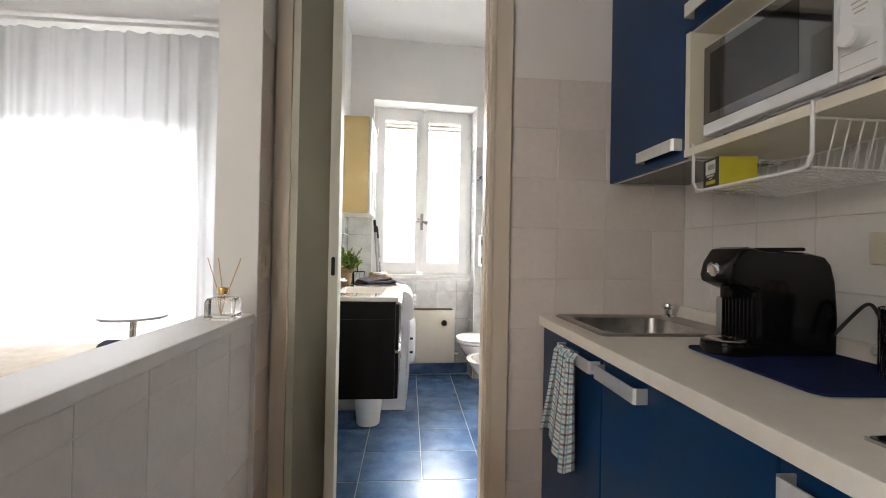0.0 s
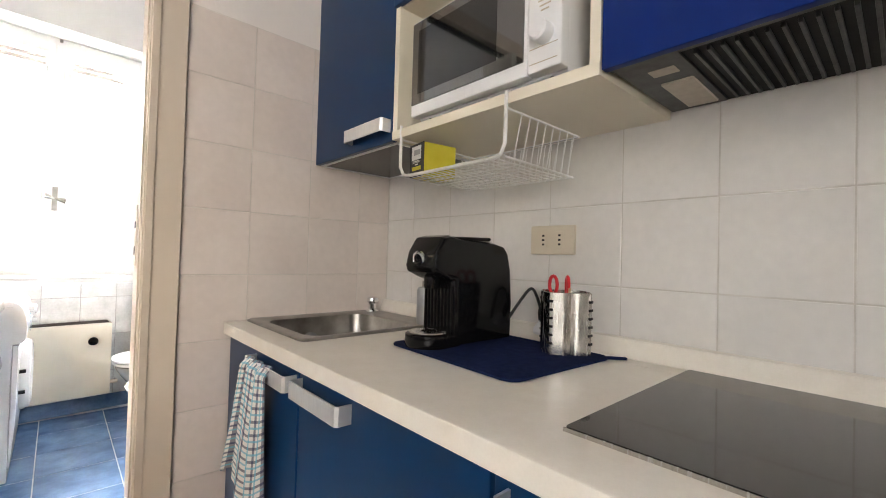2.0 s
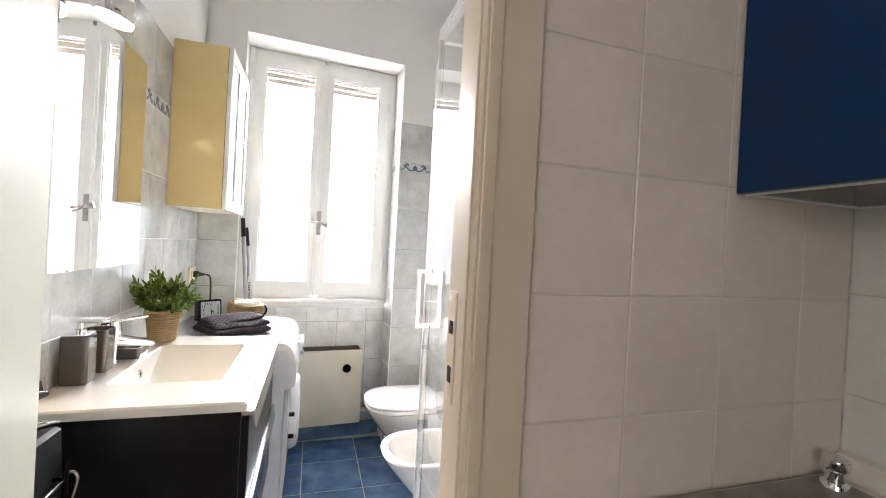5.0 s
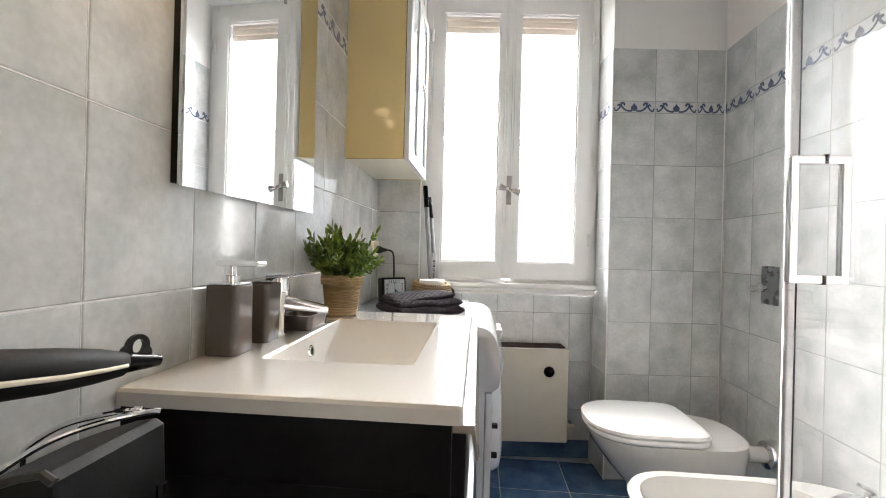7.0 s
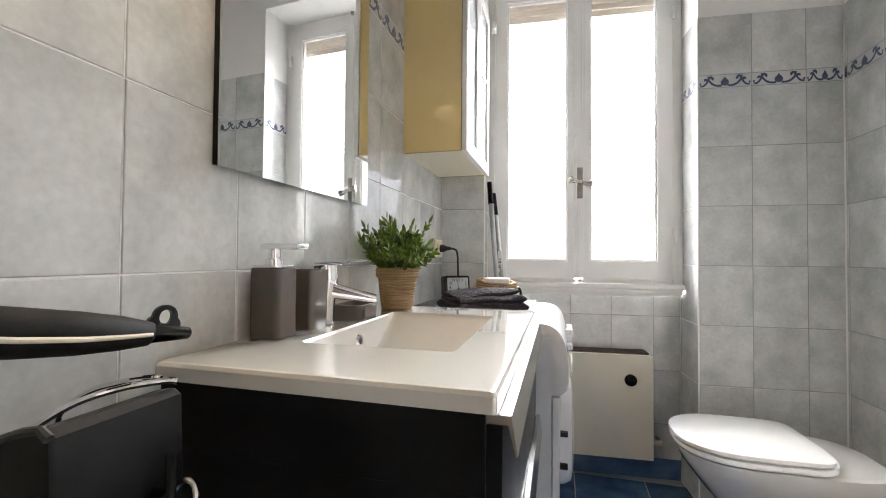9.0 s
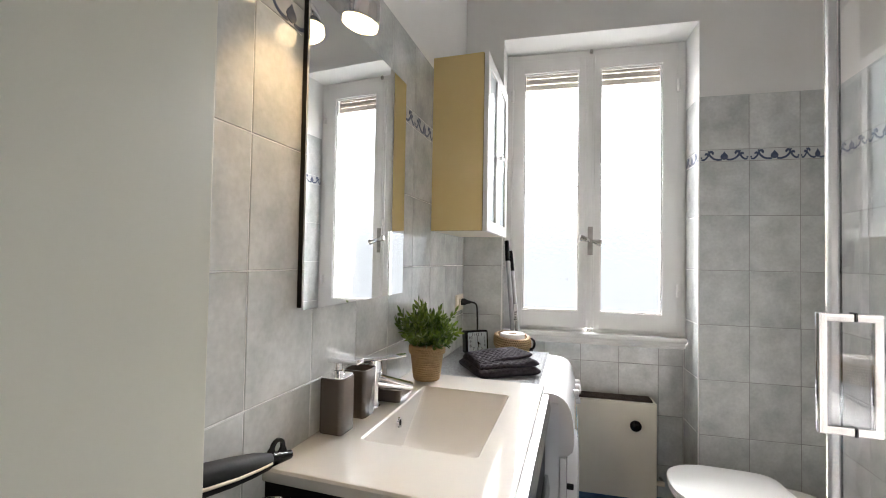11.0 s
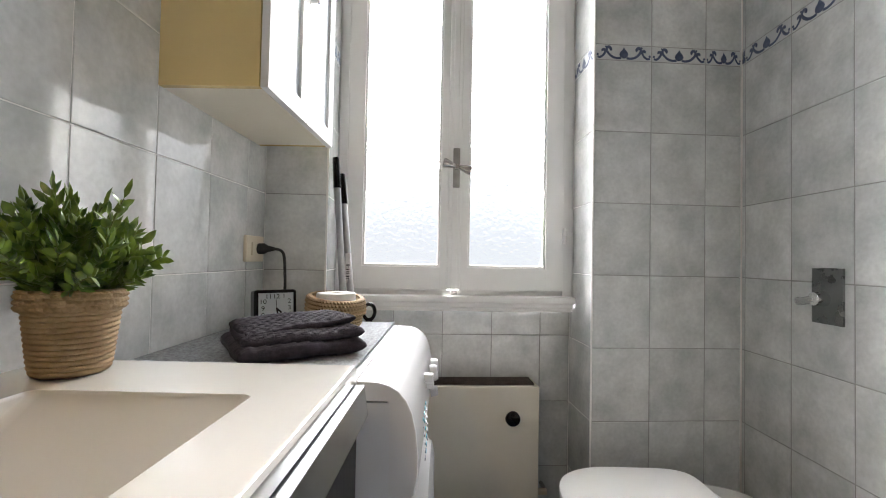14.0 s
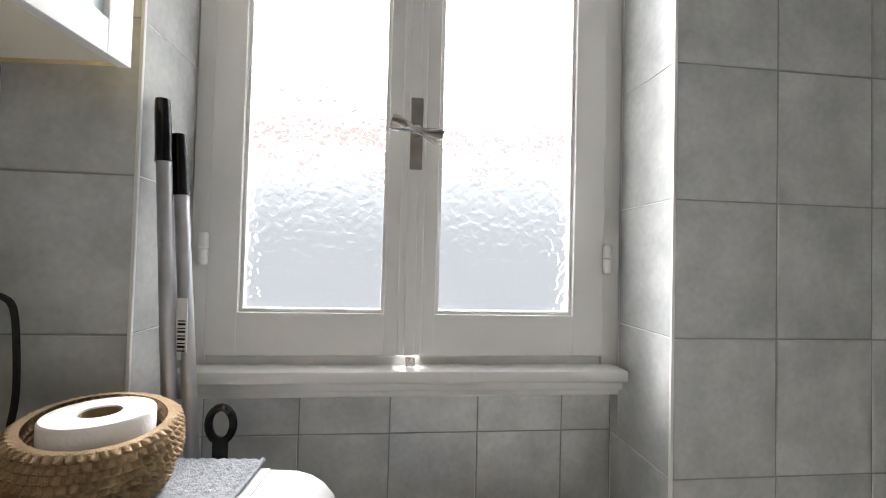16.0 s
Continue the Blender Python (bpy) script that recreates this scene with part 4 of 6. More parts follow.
for dy, tilt in ((0.022, 14), (-0.016, -20)):
    loop_ = [(0.013 * math.cos(2 * math.pi * k / 16), 0.0, 0.148 + 0.021 * math.sin(2 * math.pi * k / 16)) for k in range(16)]
    part("handle", moved(tube(loop_, 0.0042, 8, True), pose(0, dy, 0, 0, 0, 62 + tilt)), RED, sc)
part("blade", box(-0.006, 0.006, 0.0, 0.002, 0.0, 0.13), STEEL, sc)
part("spoon_handle", moved(box(-0.009, 0.009, -0.002, 0.002, 0, 0.145, 0.001), pose(-0.02, -0.012, 0, 8, 0, 20)), WOOD, sc)

# towel on the first handle
cloth = bmesh.new()
uvl = cloth.loops.layers.uv.new("UVMap")
NU, NV = 40, 60
grid = []
for i in range(NU + 1):
    row = []
    for j in range(NV + 1):
        u, v = i / NU, j / NV
        lean = 0.10 * v
        y = 1.555 + lean + (u - 0.5) * (0.15 + 0.12 * v)
        fold_ = 0.010 * math.sin(u * 17 + 1.2 * v) * (0.35 + 0.65 * v) + 0.008 * math.sin(u * 31 + 2) * v
        x = 0.800 + fold_ + 0.010 * v
        z = 0.829 - 0.37 * v - 0.04 * v * math.sin(u * 6)
        if v < 0.06:
            x += 0.018 * (0.06 - v) / 0.06
        row.append(cloth.verts.new((x, y, z)))
    grid.append(row)
for i in range(NU):
    for j in range(NV):
        f = cloth.faces.new((grid[i][j], grid[i + 1][j], grid[i + 1][j + 1], grid[i][j + 1]))
        for l, (a, b) in zip(f.loops, ((i, j), (i + 1, j), (i + 1, j + 1), (i, j + 1))):
            l[uvl].uv = (a / NU, b / NV)
tea = single("tea_towel", cloth, CHECK, "checked white, navy and turquoise tea towel hung over the handle", "towel")
sol = tea.modifiers.new("thick", "SOLIDIFY")
sol.thickness = 0.003

# reed diffuser on the ledge
rd = thing("reed_diffuser", pose(-0.272, 1.63, 0.9025), "square glass reed diffuser with a gold cap and dry reeds", "diffuser")
part("bottle", loft([rr(-0.04, 0.04, -0.04, 0.04, 0.012, 0.0), rr(-0.043, 0.043, -0.043, 0.043, 0.012, 0.004), rr(-0.043, 0.043, -0.043, 0.043, 0.012, 0.055), rr(-0.038, 0.038, -0.038, 0.038, 0.012, 0.066), rr(-0.014, 0.014, -0.014, 0.014, 0.012, 0.07), rr(-0.013, 0.013, -0.013, 0.013, 0.012, 0.08)]), CLEAR, rd)
part("cap", moved(lathe([(0.006, 0.0), (0.016, 0.0), (0.0175, 0.003), (0.0175, 0.018), (0.016, 0.021), (0.006, 0.021), (0.006, 0)], 24), pose(0, 0, 0.076)), GOLD, rd)
for dx, dy in ((-0.05, 0.0), (-0.022, 0.01), (0.055, -0.01)):
    part("reed", tube([(0, 0, 0.01), (dx * 0.3, dy, 0.08), (dx, dy, 0.19)], 0.0018, 6), WOOD, rd)

# ---- living room ----
cur = bmesh.new()
NC = 260
lo = []
for i in range(NC + 1):
    u = i / NC
    x = -3.6 + u * 2.75
    w = 0.028 * math.sin(u * 96 + 2.5 * math.sin(u * 9)) + 0.012 * math.sin(u * 211)
    lo.append([cur.verts.new((x + 0.01 * math.sin(u * 40 + k), 3.86 + w * (0.55 + 0.45 * (1 - k / 6)), -0.01 + k * (2.87 / 6) + (0.006 * math.sin(u * 150) if k == 6 else 0))) for k in range(7)])
for a, b in zip(lo, lo[1:]):
    for k in range(6):
        cur.faces.new((a[k], b[k], b[k + 1], a[k + 1]))
single("curtain", cur, CURTAIN, "floor-length sheer white curtain in soft folds", "curtain", angle=180)
single("curtain_rail", box(-3.7, -0.8, 3.84, 3.88, 2.90, 2.93, 0.004), WHITE_PAINT, "slim white ceiling curtain rail", "curtain rail")
tb = thing("side_table", pose(-1.27, 2.83, -0.03), "round white pedestal side table with a steel post", "table")
part("tabletop", lathe([(0, 0.74), (0.165, 0.74), (0.172, 0.745), (0.172, 0.752), (0.165, 0.757), (0, 0.757)], 48), APPLIANCE, tb)
part("post", lathe([(0, 0.01), (0.018, 0.01), (0.018, 0.74), (0, 0.74)], 20), STEEL, tb)
part("foot_plate", lathe([(0, 0), (0.13, 0), (0.13, 0.01), (0, 0.012)], 40), STEEL, tb)
ch = thing("armchair", pose(-0.92, 2.45, -0.10), "slate blue upholstered chair behind the half wall", "chair")
part("backrest", moved(box(-0.2, 0.2, -0.045, 0.045, 0.40, 0.79, 0.045, 4), pose(0, -0.16, 0, -6, 0, 8)), CHAIR_BLUE, ch)
part("seat", box(-0.23, 0.23, -0.14, 0.30, 0.40, 0.48, 0.025, 3), CHAIR_BLUE, ch)
for sx in (-0.2, 0.2):
    for sy in (-0.1, 0.26):
        part("leg", tube([(sx, sy, 0.07), (sx * 0.95, sy * 0.95, 0.41)], 0.012), BLACK_MATT, ch)
bed = thing("daybed", pose(-1.95, 2.75, -0.03), "low daybed with a rumpled beige linen cover", "bed")
bb = box(-0.75, 0.45, -0.55, 0.75, 0.12, 0.46, 0.05, 3)
bmesh.ops.subdivide_edges(bb, edges=bb.edges[:], cuts=6, use_grid_fill=True)
for v in bb.verts:
    v.co.z += 0.02 * noise.noise(v.co * 6) if v.co.z > 0.3 else 0
part("mattress", bb, LINEN, bed)
part("base", box(-0.72, 0.42, -0.52, 0.72, 0, 0.13), WOOD, bed)
cu_ = thing("cushion", pose(-2.05, 2.42, 0.44, -50, 0, 15), "cream cushion with a drawn dark leaf pattern", "cushion")
cb = box(-0.2, 0.2, -0.2, 0.2, -0.05, 0.05, 0.045, 4)
part("cover", cb, TISSUE, cu_)
for k in range(5):
    a = radians(40 + 25 * k)
    part("leaf_line", tube([(0.0, -0.1, 0.0515), (0.07 * math.cos(a), -0.1 + 0.1 * math.sin(a), 0.053), (0.14 * math.cos(a), -0.1 + 0.18 * math.sin(a), 0.05)], 0.003, 5), RUBBER, cu_)

# ---- bathroom: mirror, lamp, wall cabinet ----
mir = placed("mirror", (-0.19, 2.79, 1.5), "frameless wall mirror with dark edges over the basin", "mirror")
piece("backing", box(-0.2125, -0.1985, 2.532, 3.056, 1.180, 1.866), BLACK_MATT, mir)
piece("mirror_glass", box(-0.1985, -0.194, 2.528, 3.06, 1.176, 1.87), MIRROR, mir, "clear silver mirror glass")

lampb = placed("wall_lamp", (-0.2, 2.55, 1.93), "chrome two-spot wall lamp above the mirror, lit", "lamp")
piece("wall_bar", box(-0.2125, -0.19, 2.36, 2.72, 1.925, 1.955, 0.004), CHROME, lampb)
for y, tilt in ((2.615, 14), (2.43, -24)):
    base = pose(-0.125, y, 1.815, 0, tilt, 0)
    s_ = piece("shade", moved(lathe([(0.0, 0.088), (0.012, 0.087), (0.024, 0.08), (0.035, 0.06), (0.041, 0.03), (0.0425, 0.012), (0.040, 0.012), (0.038, 0.03), (0.032, 0.056), (0.0, 0.07)], 32), base), CHROME, lampb, "chrome bell shade")
    piece("diffuser", moved(lathe([(0.0, -0.004), (0.03, -0.003), (0.0405, 0.002), (0.0415, 0.012), (0.036, 0.02), (0, 0.02)], 32), base), LAMP_GLOW, s_, "glowing warm white diffuser")
    piece("arm", tube([(-0.125 + 0.0015 * tilt, y, 1.895), (-0.135, y, 1.94), (-0.16, y, 1.945), (-0.192, y, 1.94)], 0.006), CHROME, lampb)
    lo_ = new("wall_lamp_light", spot_glow)
    lo_.matrix_world = look((-0.120, y, 1.815), (0.02, y + 0.12, 0.9))

yc = placed("bathroom_wall_cabinet", (-0.1, 3.62, 1.4), "glossy cream-yellow wall cabinet with white glazed doors", "cabinet")
piece("body", joined(box(-0.2125, -0.002, 3.386, 3.402, 1.404, 2.112, 0.0015), box(-0.2125, -0.002, 3.846, 3.862, 1.404, 2.112, 0.0015), box(-0.2122, -0.0022, 3.4025, 3.8455, 2.095, 2.1115)), YELLOW_CAB, yc)
piece("bottom", box(-0.2122, -0.0022, 3.4025, 3.8455, 1.4042, 1.42), CARCASS, yc)
piece("back", box(-0.2122, -0.205, 3.4025, 3.8455, 1.42, 2.095), CARCASS, yc)
for y0, y1, kn in ((3.386, 3.622, 3.604), (3.626, 3.862, 3.644)):
    d_ = piece("door", joined(box(0.0, 0.018, y0, y0 + 0.045, 1.402, 2.114, 0.002), box(0.0, 0.018, y1 - 0.045, y1, 1.402, 2.114, 0.002),
                              box(0.0003, 0.0177, y0 + 0.044, y1 - 0.044, 1.402, 1.45, 0.002), box(0.0003, 0.0177, y0 + 0.044, y1 - 0.044, 2.066, 2.114, 0.002)), WHITE_PAINT, yc)
    piece("pane", box(0.006, 0.010, y0 + 0.044, y1 - 0.044, 1.449, 2.067), CABINET_PANE, d_, "glass panel with the window's pale blue reflection in its colour")
    piece("knob", moved(lathe([(0, 0.022), (0.008, 0.021), (0.010, 0.016), (0.005, 0.008), (0.005, 0), (0, 0)], 14), pose(0.018, kn, 1.74, 0, 90, 0)), CHROME, d_)

# vanity
VY0, VY1, VZ = 2.437, 3.182, 0.89
van = placed("vanity_unit", (0.02, 2.73, 0.362), "dark oak wall-hung vanity unit with two drawers", "vanity unit")
piece("body", box(-0.212, 0.243, VY0 + 0.012, VY1 - 0.012, 0.362, 0.77, 0.0015), VANITY_DARK, van)
piece("side_panel", box(-0.212, 0.243, VY0 + 0.012, VY0 + 0.03, 0.7705, VZ - 0.026), VANITY_DARK, van)
piece("side_panel", box(-0.212, 0.243, VY1 - 0.03, VY1 - 0.012, 0.7705, VZ - 0.026), VANITY_DARK, van)
piece("front_rail", box(0.225, 0.243, VY0 + 0.0305, VY1 - 0.0305, 0.7705, VZ - 0.026), VANITY_DARK, van)
for z0, z1 in ((0.364, 0.610), (0.616, 0.862)):
    d_ = piece("drawer_front", box(0.2435, 0.262, VY0 + 0.012, VY1 - 0.012, z0, z1 - 0.012, 0.002), VANITY_DARK, van)
    piece("handle_profile", extrude_outline([(0.2435, z1 - 0.0115), (0.268, z1 - 0.0115), (0.276, z1 - 0.045), (0.279, z1 - 0.044), (0.272, z1), (0.2435, z1)], VY0 + 0.012, VY1 - 0.012, "y", 0.0008), GRIP_ALU, d_, "bright aluminium grip profile")
basin = placed("washbasin", (0.02, 2.73, VZ - 0.045), "white ceramic vanity top with a shallow rectangular basin", "washbasin")
X0, X1 = -0.2125, 0.258
b0, b1, c0, c1 = -0.100, 0.168, 2.608, 3.03
bas = loft([rr(X0, X1, VY0, VY1, 0.006, VZ - 0.025), rr(X0, X1, VY0, VY1, 0.006, VZ - 0.006), rr(X0 + 0.003, X1 - 0.003, VY0 + 0.003, VY1 - 0.003, 0.006, VZ - 0.0015), rr(X0 + 0.007, X1 - 0.007, VY0 + 0.007, VY1 - 0.007, 0.006, VZ),
            rr(b0, b1, c0, c1, 0.012, VZ), rr(b0 + 0.004, b1 - 0.004, c0 + 0.004, c1 - 0.004, 0.012, VZ - 0.004), rr(b0 + 0.010, b1 - 0.014, c0 + 0.012, c1 - 0.11, 0.02, VZ - 0.06),
            rr(b0 + 0.022, b1 - 0.03, c0 + 0.03, c1 - 0.19, 0.03, VZ - 0.09), rr(b0 + 0.09, b1 - 0.09, c0 + 0.08, c1 - 0.24, 0.02, VZ - 0.098)])
bmesh.ops.recalc_face_normals(bas, faces=bas.faces)
for f in bas.faces:
    f.normal_flip()
bmesh.ops.recalc_face_normals(bas, faces=bas.faces)
piece("basin_top", bas, CERAMIC, basin, angle=28)
piece("drain", moved(lathe([(0, 0.006), (0.026, 0.006), (0.03, 0.003), (0.03, 0.0)], 28), pose(0.03, 2.74, VZ - 0.098)), CHROME, basin)
ov = piece("overflow", moved(lathe([(0.0085, 0.004), (0.012, 0.004), (0.0135, 0.0)], 24), pose(b0 + 0.0075, 2.815, VZ - 0.036, 0, 84, 0)), CHROME, basin)
piece("overflow_hole", moved(lathe([(0, 0.0025), (0.0088, 0.0025)], 20), pose(b0 + 0.0075, 2.815, VZ - 0.036, 0, 84, 0)), BLACK_MATT, basin)

fau = thing("basin_mixer", pose(-0.172, 2.80, VZ), "chrome single-lever basin mixer", "tap")
ring16 = [(math.cos(2 * math.pi * k / 20), math.sin(2 * math.pi * k / 20)) for k in range(20)]
soft = lambda v, e: abs(v) ** e * (1 if v > 0 else -1)
part("body", loft([[(0.004 * h + soft(c, 0.8) * r, soft(s_, 0.8) * r, z) for c, s_ in ring16] for h, r, z in ((0, 0.026, 0), (0, 0.027, 0.004), (0, 0.024, 0.009), (1, 0.0215, 0.05), (2, 0.023, 0.085), (2, 0.024, 0.094))]), CHROME, fau)
turn = pose(0, 0, 0, 0, 0, 27)
part("spout", moved(loft([[(-0.012 + 0.126 * t, soft(c, 0.7) * (0.022 - 0.005 * t), soft(s_, 0.7) * (0.021 - 0.012 * t) + 0.078 - 0.026 * t) for c, s_ in ring16] for t in [i / 8 for i in range(9)]]), turn), CHROME, fau)
part("lever_hub", moved(lathe([(0, 0.094), (0.0225, 0.094), (0.0235, 0.10), (0.021, 0.125), (0.012, 0.132), (0, 0.133)], 28), pose(0.008, 0.004, 0)), CHROME, fau)
part("lever", moved(loft([[(-0.018 + 0.112 * t, soft(c, 0.6) * (0.021 - 0.006 * t), soft(s_, 0.6) * (0.0075 - 0.0045 * t) + 0.125 + 0.012 * t) for c, s_ in ring16] for t in [i / 8 for i in range(9)]]), turn), CHROME, fau)

sd = thing("soap_pump", pose(-0.172, 2.635, VZ) @ Matrix.Diagonal((1.06, 1.06, 1.05, 1)), "taupe square soap dispenser with a chrome pump", "soap dispenser")
part("bottle", upright_box(-0.029, 0.029, -0.029, 0.029, 0.0, 0.118, 0.011, 0.003), TAUPE, sd)
part("pump", joined(upright_box(-0.027, 0.027, -0.027, 0.027, 0.1185, 0.122, 0.011, 0.001), lathe([(0, 0.122), (0.015, 0.122), (0.015, 0.132), (0.0105, 0.134), (0.0095, 0.150), (0, 0.150)], 20), box(-0.018, 0.056, -0.016, 0.016, 0.149, 0.159, 0.003)), CHROME, sd)
cup = thing("tumbler", pose(-0.174, 2.745, VZ) @ Matrix.Diagonal((0.93, 0.93, 1.05, 1)), "taupe square bathroom tumbler", "cup")
cupb = loft([rr(-0.032, 0.032, -0.032, 0.032, 0.011, 0.0), rr(-0.035, 0.035, -0.035, 0.035, 0.012, 0.112), rr(-0.031, 0.031, -0.031, 0.031, 0.011, 0.112), rr(-0.028, 0.028, -0.028, 0.028, 0.01, 0.012)])
bmesh.ops.recalc_face_normals(cupb, faces=cupb.faces)
part("cup", cupb, TAUPE, cup)
part("base", upright_box(-0.030, 0.030, -0.030, 0.030, -0.0005, 0.0045, 0.011, 0.001), BLACK_MATT, cup, "dark foot ring")
dish = thing("soap_dish", pose(-0.150, 2.90, VZ), "low taupe soap dish", "soap dish")
db = loft([rr(-0.03, 0.04, -0.048, 0.048, 0.012, 0.0), rr(-0.034, 0.044, -0.052, 0.052, 0.014, 0.034), rr(-0.029, 0.039, -0.047, 0.047, 0.012, 0.034), rr(-0.026, 0.036, -0.044, 0.044, 0.012, 0.02)])
bmesh.ops.recalc_face_normals(db, faces=db.faces)
part("dish", db, TAUPE, dish)


def crochet(profile, stitches=44, row=0.0085, plump=0.0036):
    """Crocheted cord: rows of small plump stitches on a turned shape."""
    bm = bmesh.new()
    pts = []
    count = 0
    for (r0, z0), (r1, z1) in zip(profile, profile[1:]):
        n = max(1, round(math.hypot(r1 - r0, z1 - z0) / row))
        for i in range(n):
            for s in (0.0, 0.25, 0.5, 0.75):
                t = (i + s) / n
                pts.append((r0 + (r1 - r0) * t, z0 + (z1 - z0) * t, s, count))
            count += 1
    pts.append((*profile[-1], 0.0, count))
    seg = stitches * 6
    rings = []
    for r, z, s, c in pts:
        ring_ = []
        for k in range(seg):
            a = 2 * math.pi * k / seg
            bead = abs(math.sin(a * stitches / 2 + (c % 2) * 1.57 + s * 0.9))
            rad = r - 0.0012 + plump * math.sin(math.pi * s) * bead
            ring_.append(bm.verts.new((rad * math.cos(a), rad * math.sin(a), z)))
        rings.append(ring_)
    for a, b in zip(rings, rings[1:]):
        for k in range(seg):
            bm.faces.new((a[k], a[(k + 1) % seg], b[(k + 1) % seg], b[k]))
    bm.faces.new(rings[-1])
    return bm


def coiled(profile, row=0.0074, plump=0.0036, twist=60):
    """Twisted cord wound round and round on a turned shape."""
    bm, pts, count = bmesh.new(), [], 0
    for (r0, z0), (r1, z1) in zip(profile, profile[1:]):
        n = max(1, round(math.hypot(r1 - r0, z1 - z0) / row))
        for i in range(n):
            for s in range(6):
                t = (i + s / 6) / n
                pts.append((r0 + (r1 - r0) * t, z0 + (z1 - z0) * t, s / 6, count))
            count += 1
    pts.append((*profile[-1], 0.0, count))
    seg, rings = twist * 4, []
    for r, z, s, c in pts:
        ring_ = []
        for k in range(seg):
            a = 2 * math.pi * k / seg
            strand = 0.78 + 0.22 * abs(math.sin(a * twist / 2 + s * 2.2 + c * 0.9))
            rad = r - 0.002 + plump * math.sqrt(max(0.0, math.sin(math.pi * s))) * strand
            ring_.append(bm.verts.new((rad * math.cos(a), rad * math.sin(a), z)))
        rings.append(ring_)
    for a, b in zip(rings, rings[1:]):
        for k in range(seg):
            bm.faces.new((a[k], a[(k + 1) % seg], b[(k + 1) % seg], b[k]))
    bm.faces.new(rings[-1])
    return bm


pot = thing("potted_plant", pose(-0.120, 3.105, VZ) @ Matrix.Scale(0.97, 4), "bushy green artificial plant in a pot of coiled jute cord", "plant")
part("pot", coiled([(0.02, 0.0), (0.042, 0.001), (0.046, 0.01), (0.056, 0.10), (0.057, 0.112), (0.053, 0.116), (0.050, 0.105), (0.03, 0.10)]), JUTE, pot, "coiled jute cord pot")
part("pot_rim", crochet([(0.0575, 0.090), (0.0605, 0.0905), (0.0615, 0.098), (0.0615, 0.114), (0.058, 0.119), (0.053, 0.117)], 40, 0.008, 0.0035), JUTE, pot, "crocheted jute rim turned over the pot")
rng = random.Random(7)
fol, stem = bmesh.new(), []


def leaf(bm, p, d, length, width):
    d = d.normalized()
    side = d.cross(Vector((rng.uniform(-1, 1), rng.uniform(-1, 1), rng.uniform(-0.3, 1)))).normalized()
    up = side.cross(d)
    a = [p, p + d * length * 0.35 + side * width, p + d * length * 0.7 + side * width * 0.75 + up * length * 0.05, p + d * length + up * length * 0.02]
    b = [p + d * length * 0.35 - side * width, p + d * length * 0.7 - side * width * 0.75 + up * length * 0.05]
    mid1, mid2 = p + d * length * 0.35 - up * width * 0.5, p + d * length * 0.7 - up * width * 0.3
    v = [bm.verts.new(q) for q in (a[0], a[1], a[2], a[3], b[1], b[0], mid1, mid2)]
    for f in ((0, 1, 6), (1, 2, 7, 6), (2, 3, 7), (0, 6, 5), (6, 7, 4, 5), (7, 3, 4)):
        bm.faces.new([v[i] for i in f])


for k in range(96):
    a, el = rng.uniform(0, 2 * math.pi), radians(rng.uniform(34, 89))
    ln = rng.uniform(0.075, 0.15) if k % 8 else rng.uniform(0.14, 0.175)
    d = Vector((math.cos(a) * math.cos(el), math.sin(a) * math.cos(el), math.sin(el)))
    p0 = Vector((rng.uniform(-0.03, 0.03), rng.uniform(-0.03, 0.03), 0.10))
    bend = Vector((rng.uniform(-0.02, 0.02), rng.uniform(-0.02, 0.02), -0.03 * math.cos(el)))
    pts = [p0 + d * ln * t + bend * t * t for t in (0, 0.35, 0.7, 1.0)]
    pts = [Vector((max(q.x, -0.084), q.y, q.z)) for q in pts]
    stem.append(tube(pts, 0.0009, 4))
    for q in range(11):
        t = 0.22 + 0.78 * q / 10
        i = min(2, int(t * 3))
        p = pts[i].lerp(pts[i + 1], t * 3 - i) if i < 3 else pts[3]
        fwd = (pts[min(3, i + 1)] - pts[i]).normalized()
        turn_ = rng.uniform(0, 2 * math.pi)
        across = fwd.orthogonal().normalized()
        across = across * math.cos(turn_) + fwd.cross(across) * math.sin(turn_)
        for sgn in ((1, -1) if q < 10 else (0,)):
            leaf(fol, p, fwd * rng.uniform(0.6, 1.1) + across * sgn * 0.85 + Vector((0, 0, 0.15)), rng.uniform(0.017, 0.032), rng.uniform(0.0040, 0.0066))
for v in fol.verts:
    v.co.x = max(v.co.x, -0.086)
tagged(part("foliage", fol, LEAF, pot, "small narrow green leaves", 180), kind="stuff")
tagged(part("stem", joined(*stem), STEM, pot), kind="stuff")

# washing machine
WY0, WY1 = 3.168, 3.768
wm = placed("washing_machine", (0.07, 3.47, 0.0), "white front-loading washing machine", "washing machine")
piece("cabinet", extrude_outline([(-0.19, 0.03), (-0.19, 0.828), (0.322, 0.828), (0.322, 0.03)], WY0, WY1, "y", 0.003), APPLIANCE_SIDE, wm)
piece("lid", extrude_outline([(-0.19, 0.830), (-0.19, 0.864), (0.262, 0.864), (0.262, 0.830)], WY0, WY1, "y", 0.004), APPLIANCE, wm)
S_ = 0.014
fas = [(0.264, 0.8295), (0.264, 0.864), (0.285, 0.863), (0.305, 0.858), (0.322, 0.848), (0.336, 0.832), (0.346, 0.81), (0.353, 0.78), (0.357, 0.74), (0.357, 0.70), (0.352, 0.675), (0.335, 0.66), (0.302, 0.655), (0.302, 0.8295)]
fas = [(x + S_ * (x > 0.27), z) for x, z in fas]
fa = piece("fascia", extrude_outline(fas, WY0, WY1, "y", 0.004), APPLIANCE, wm)
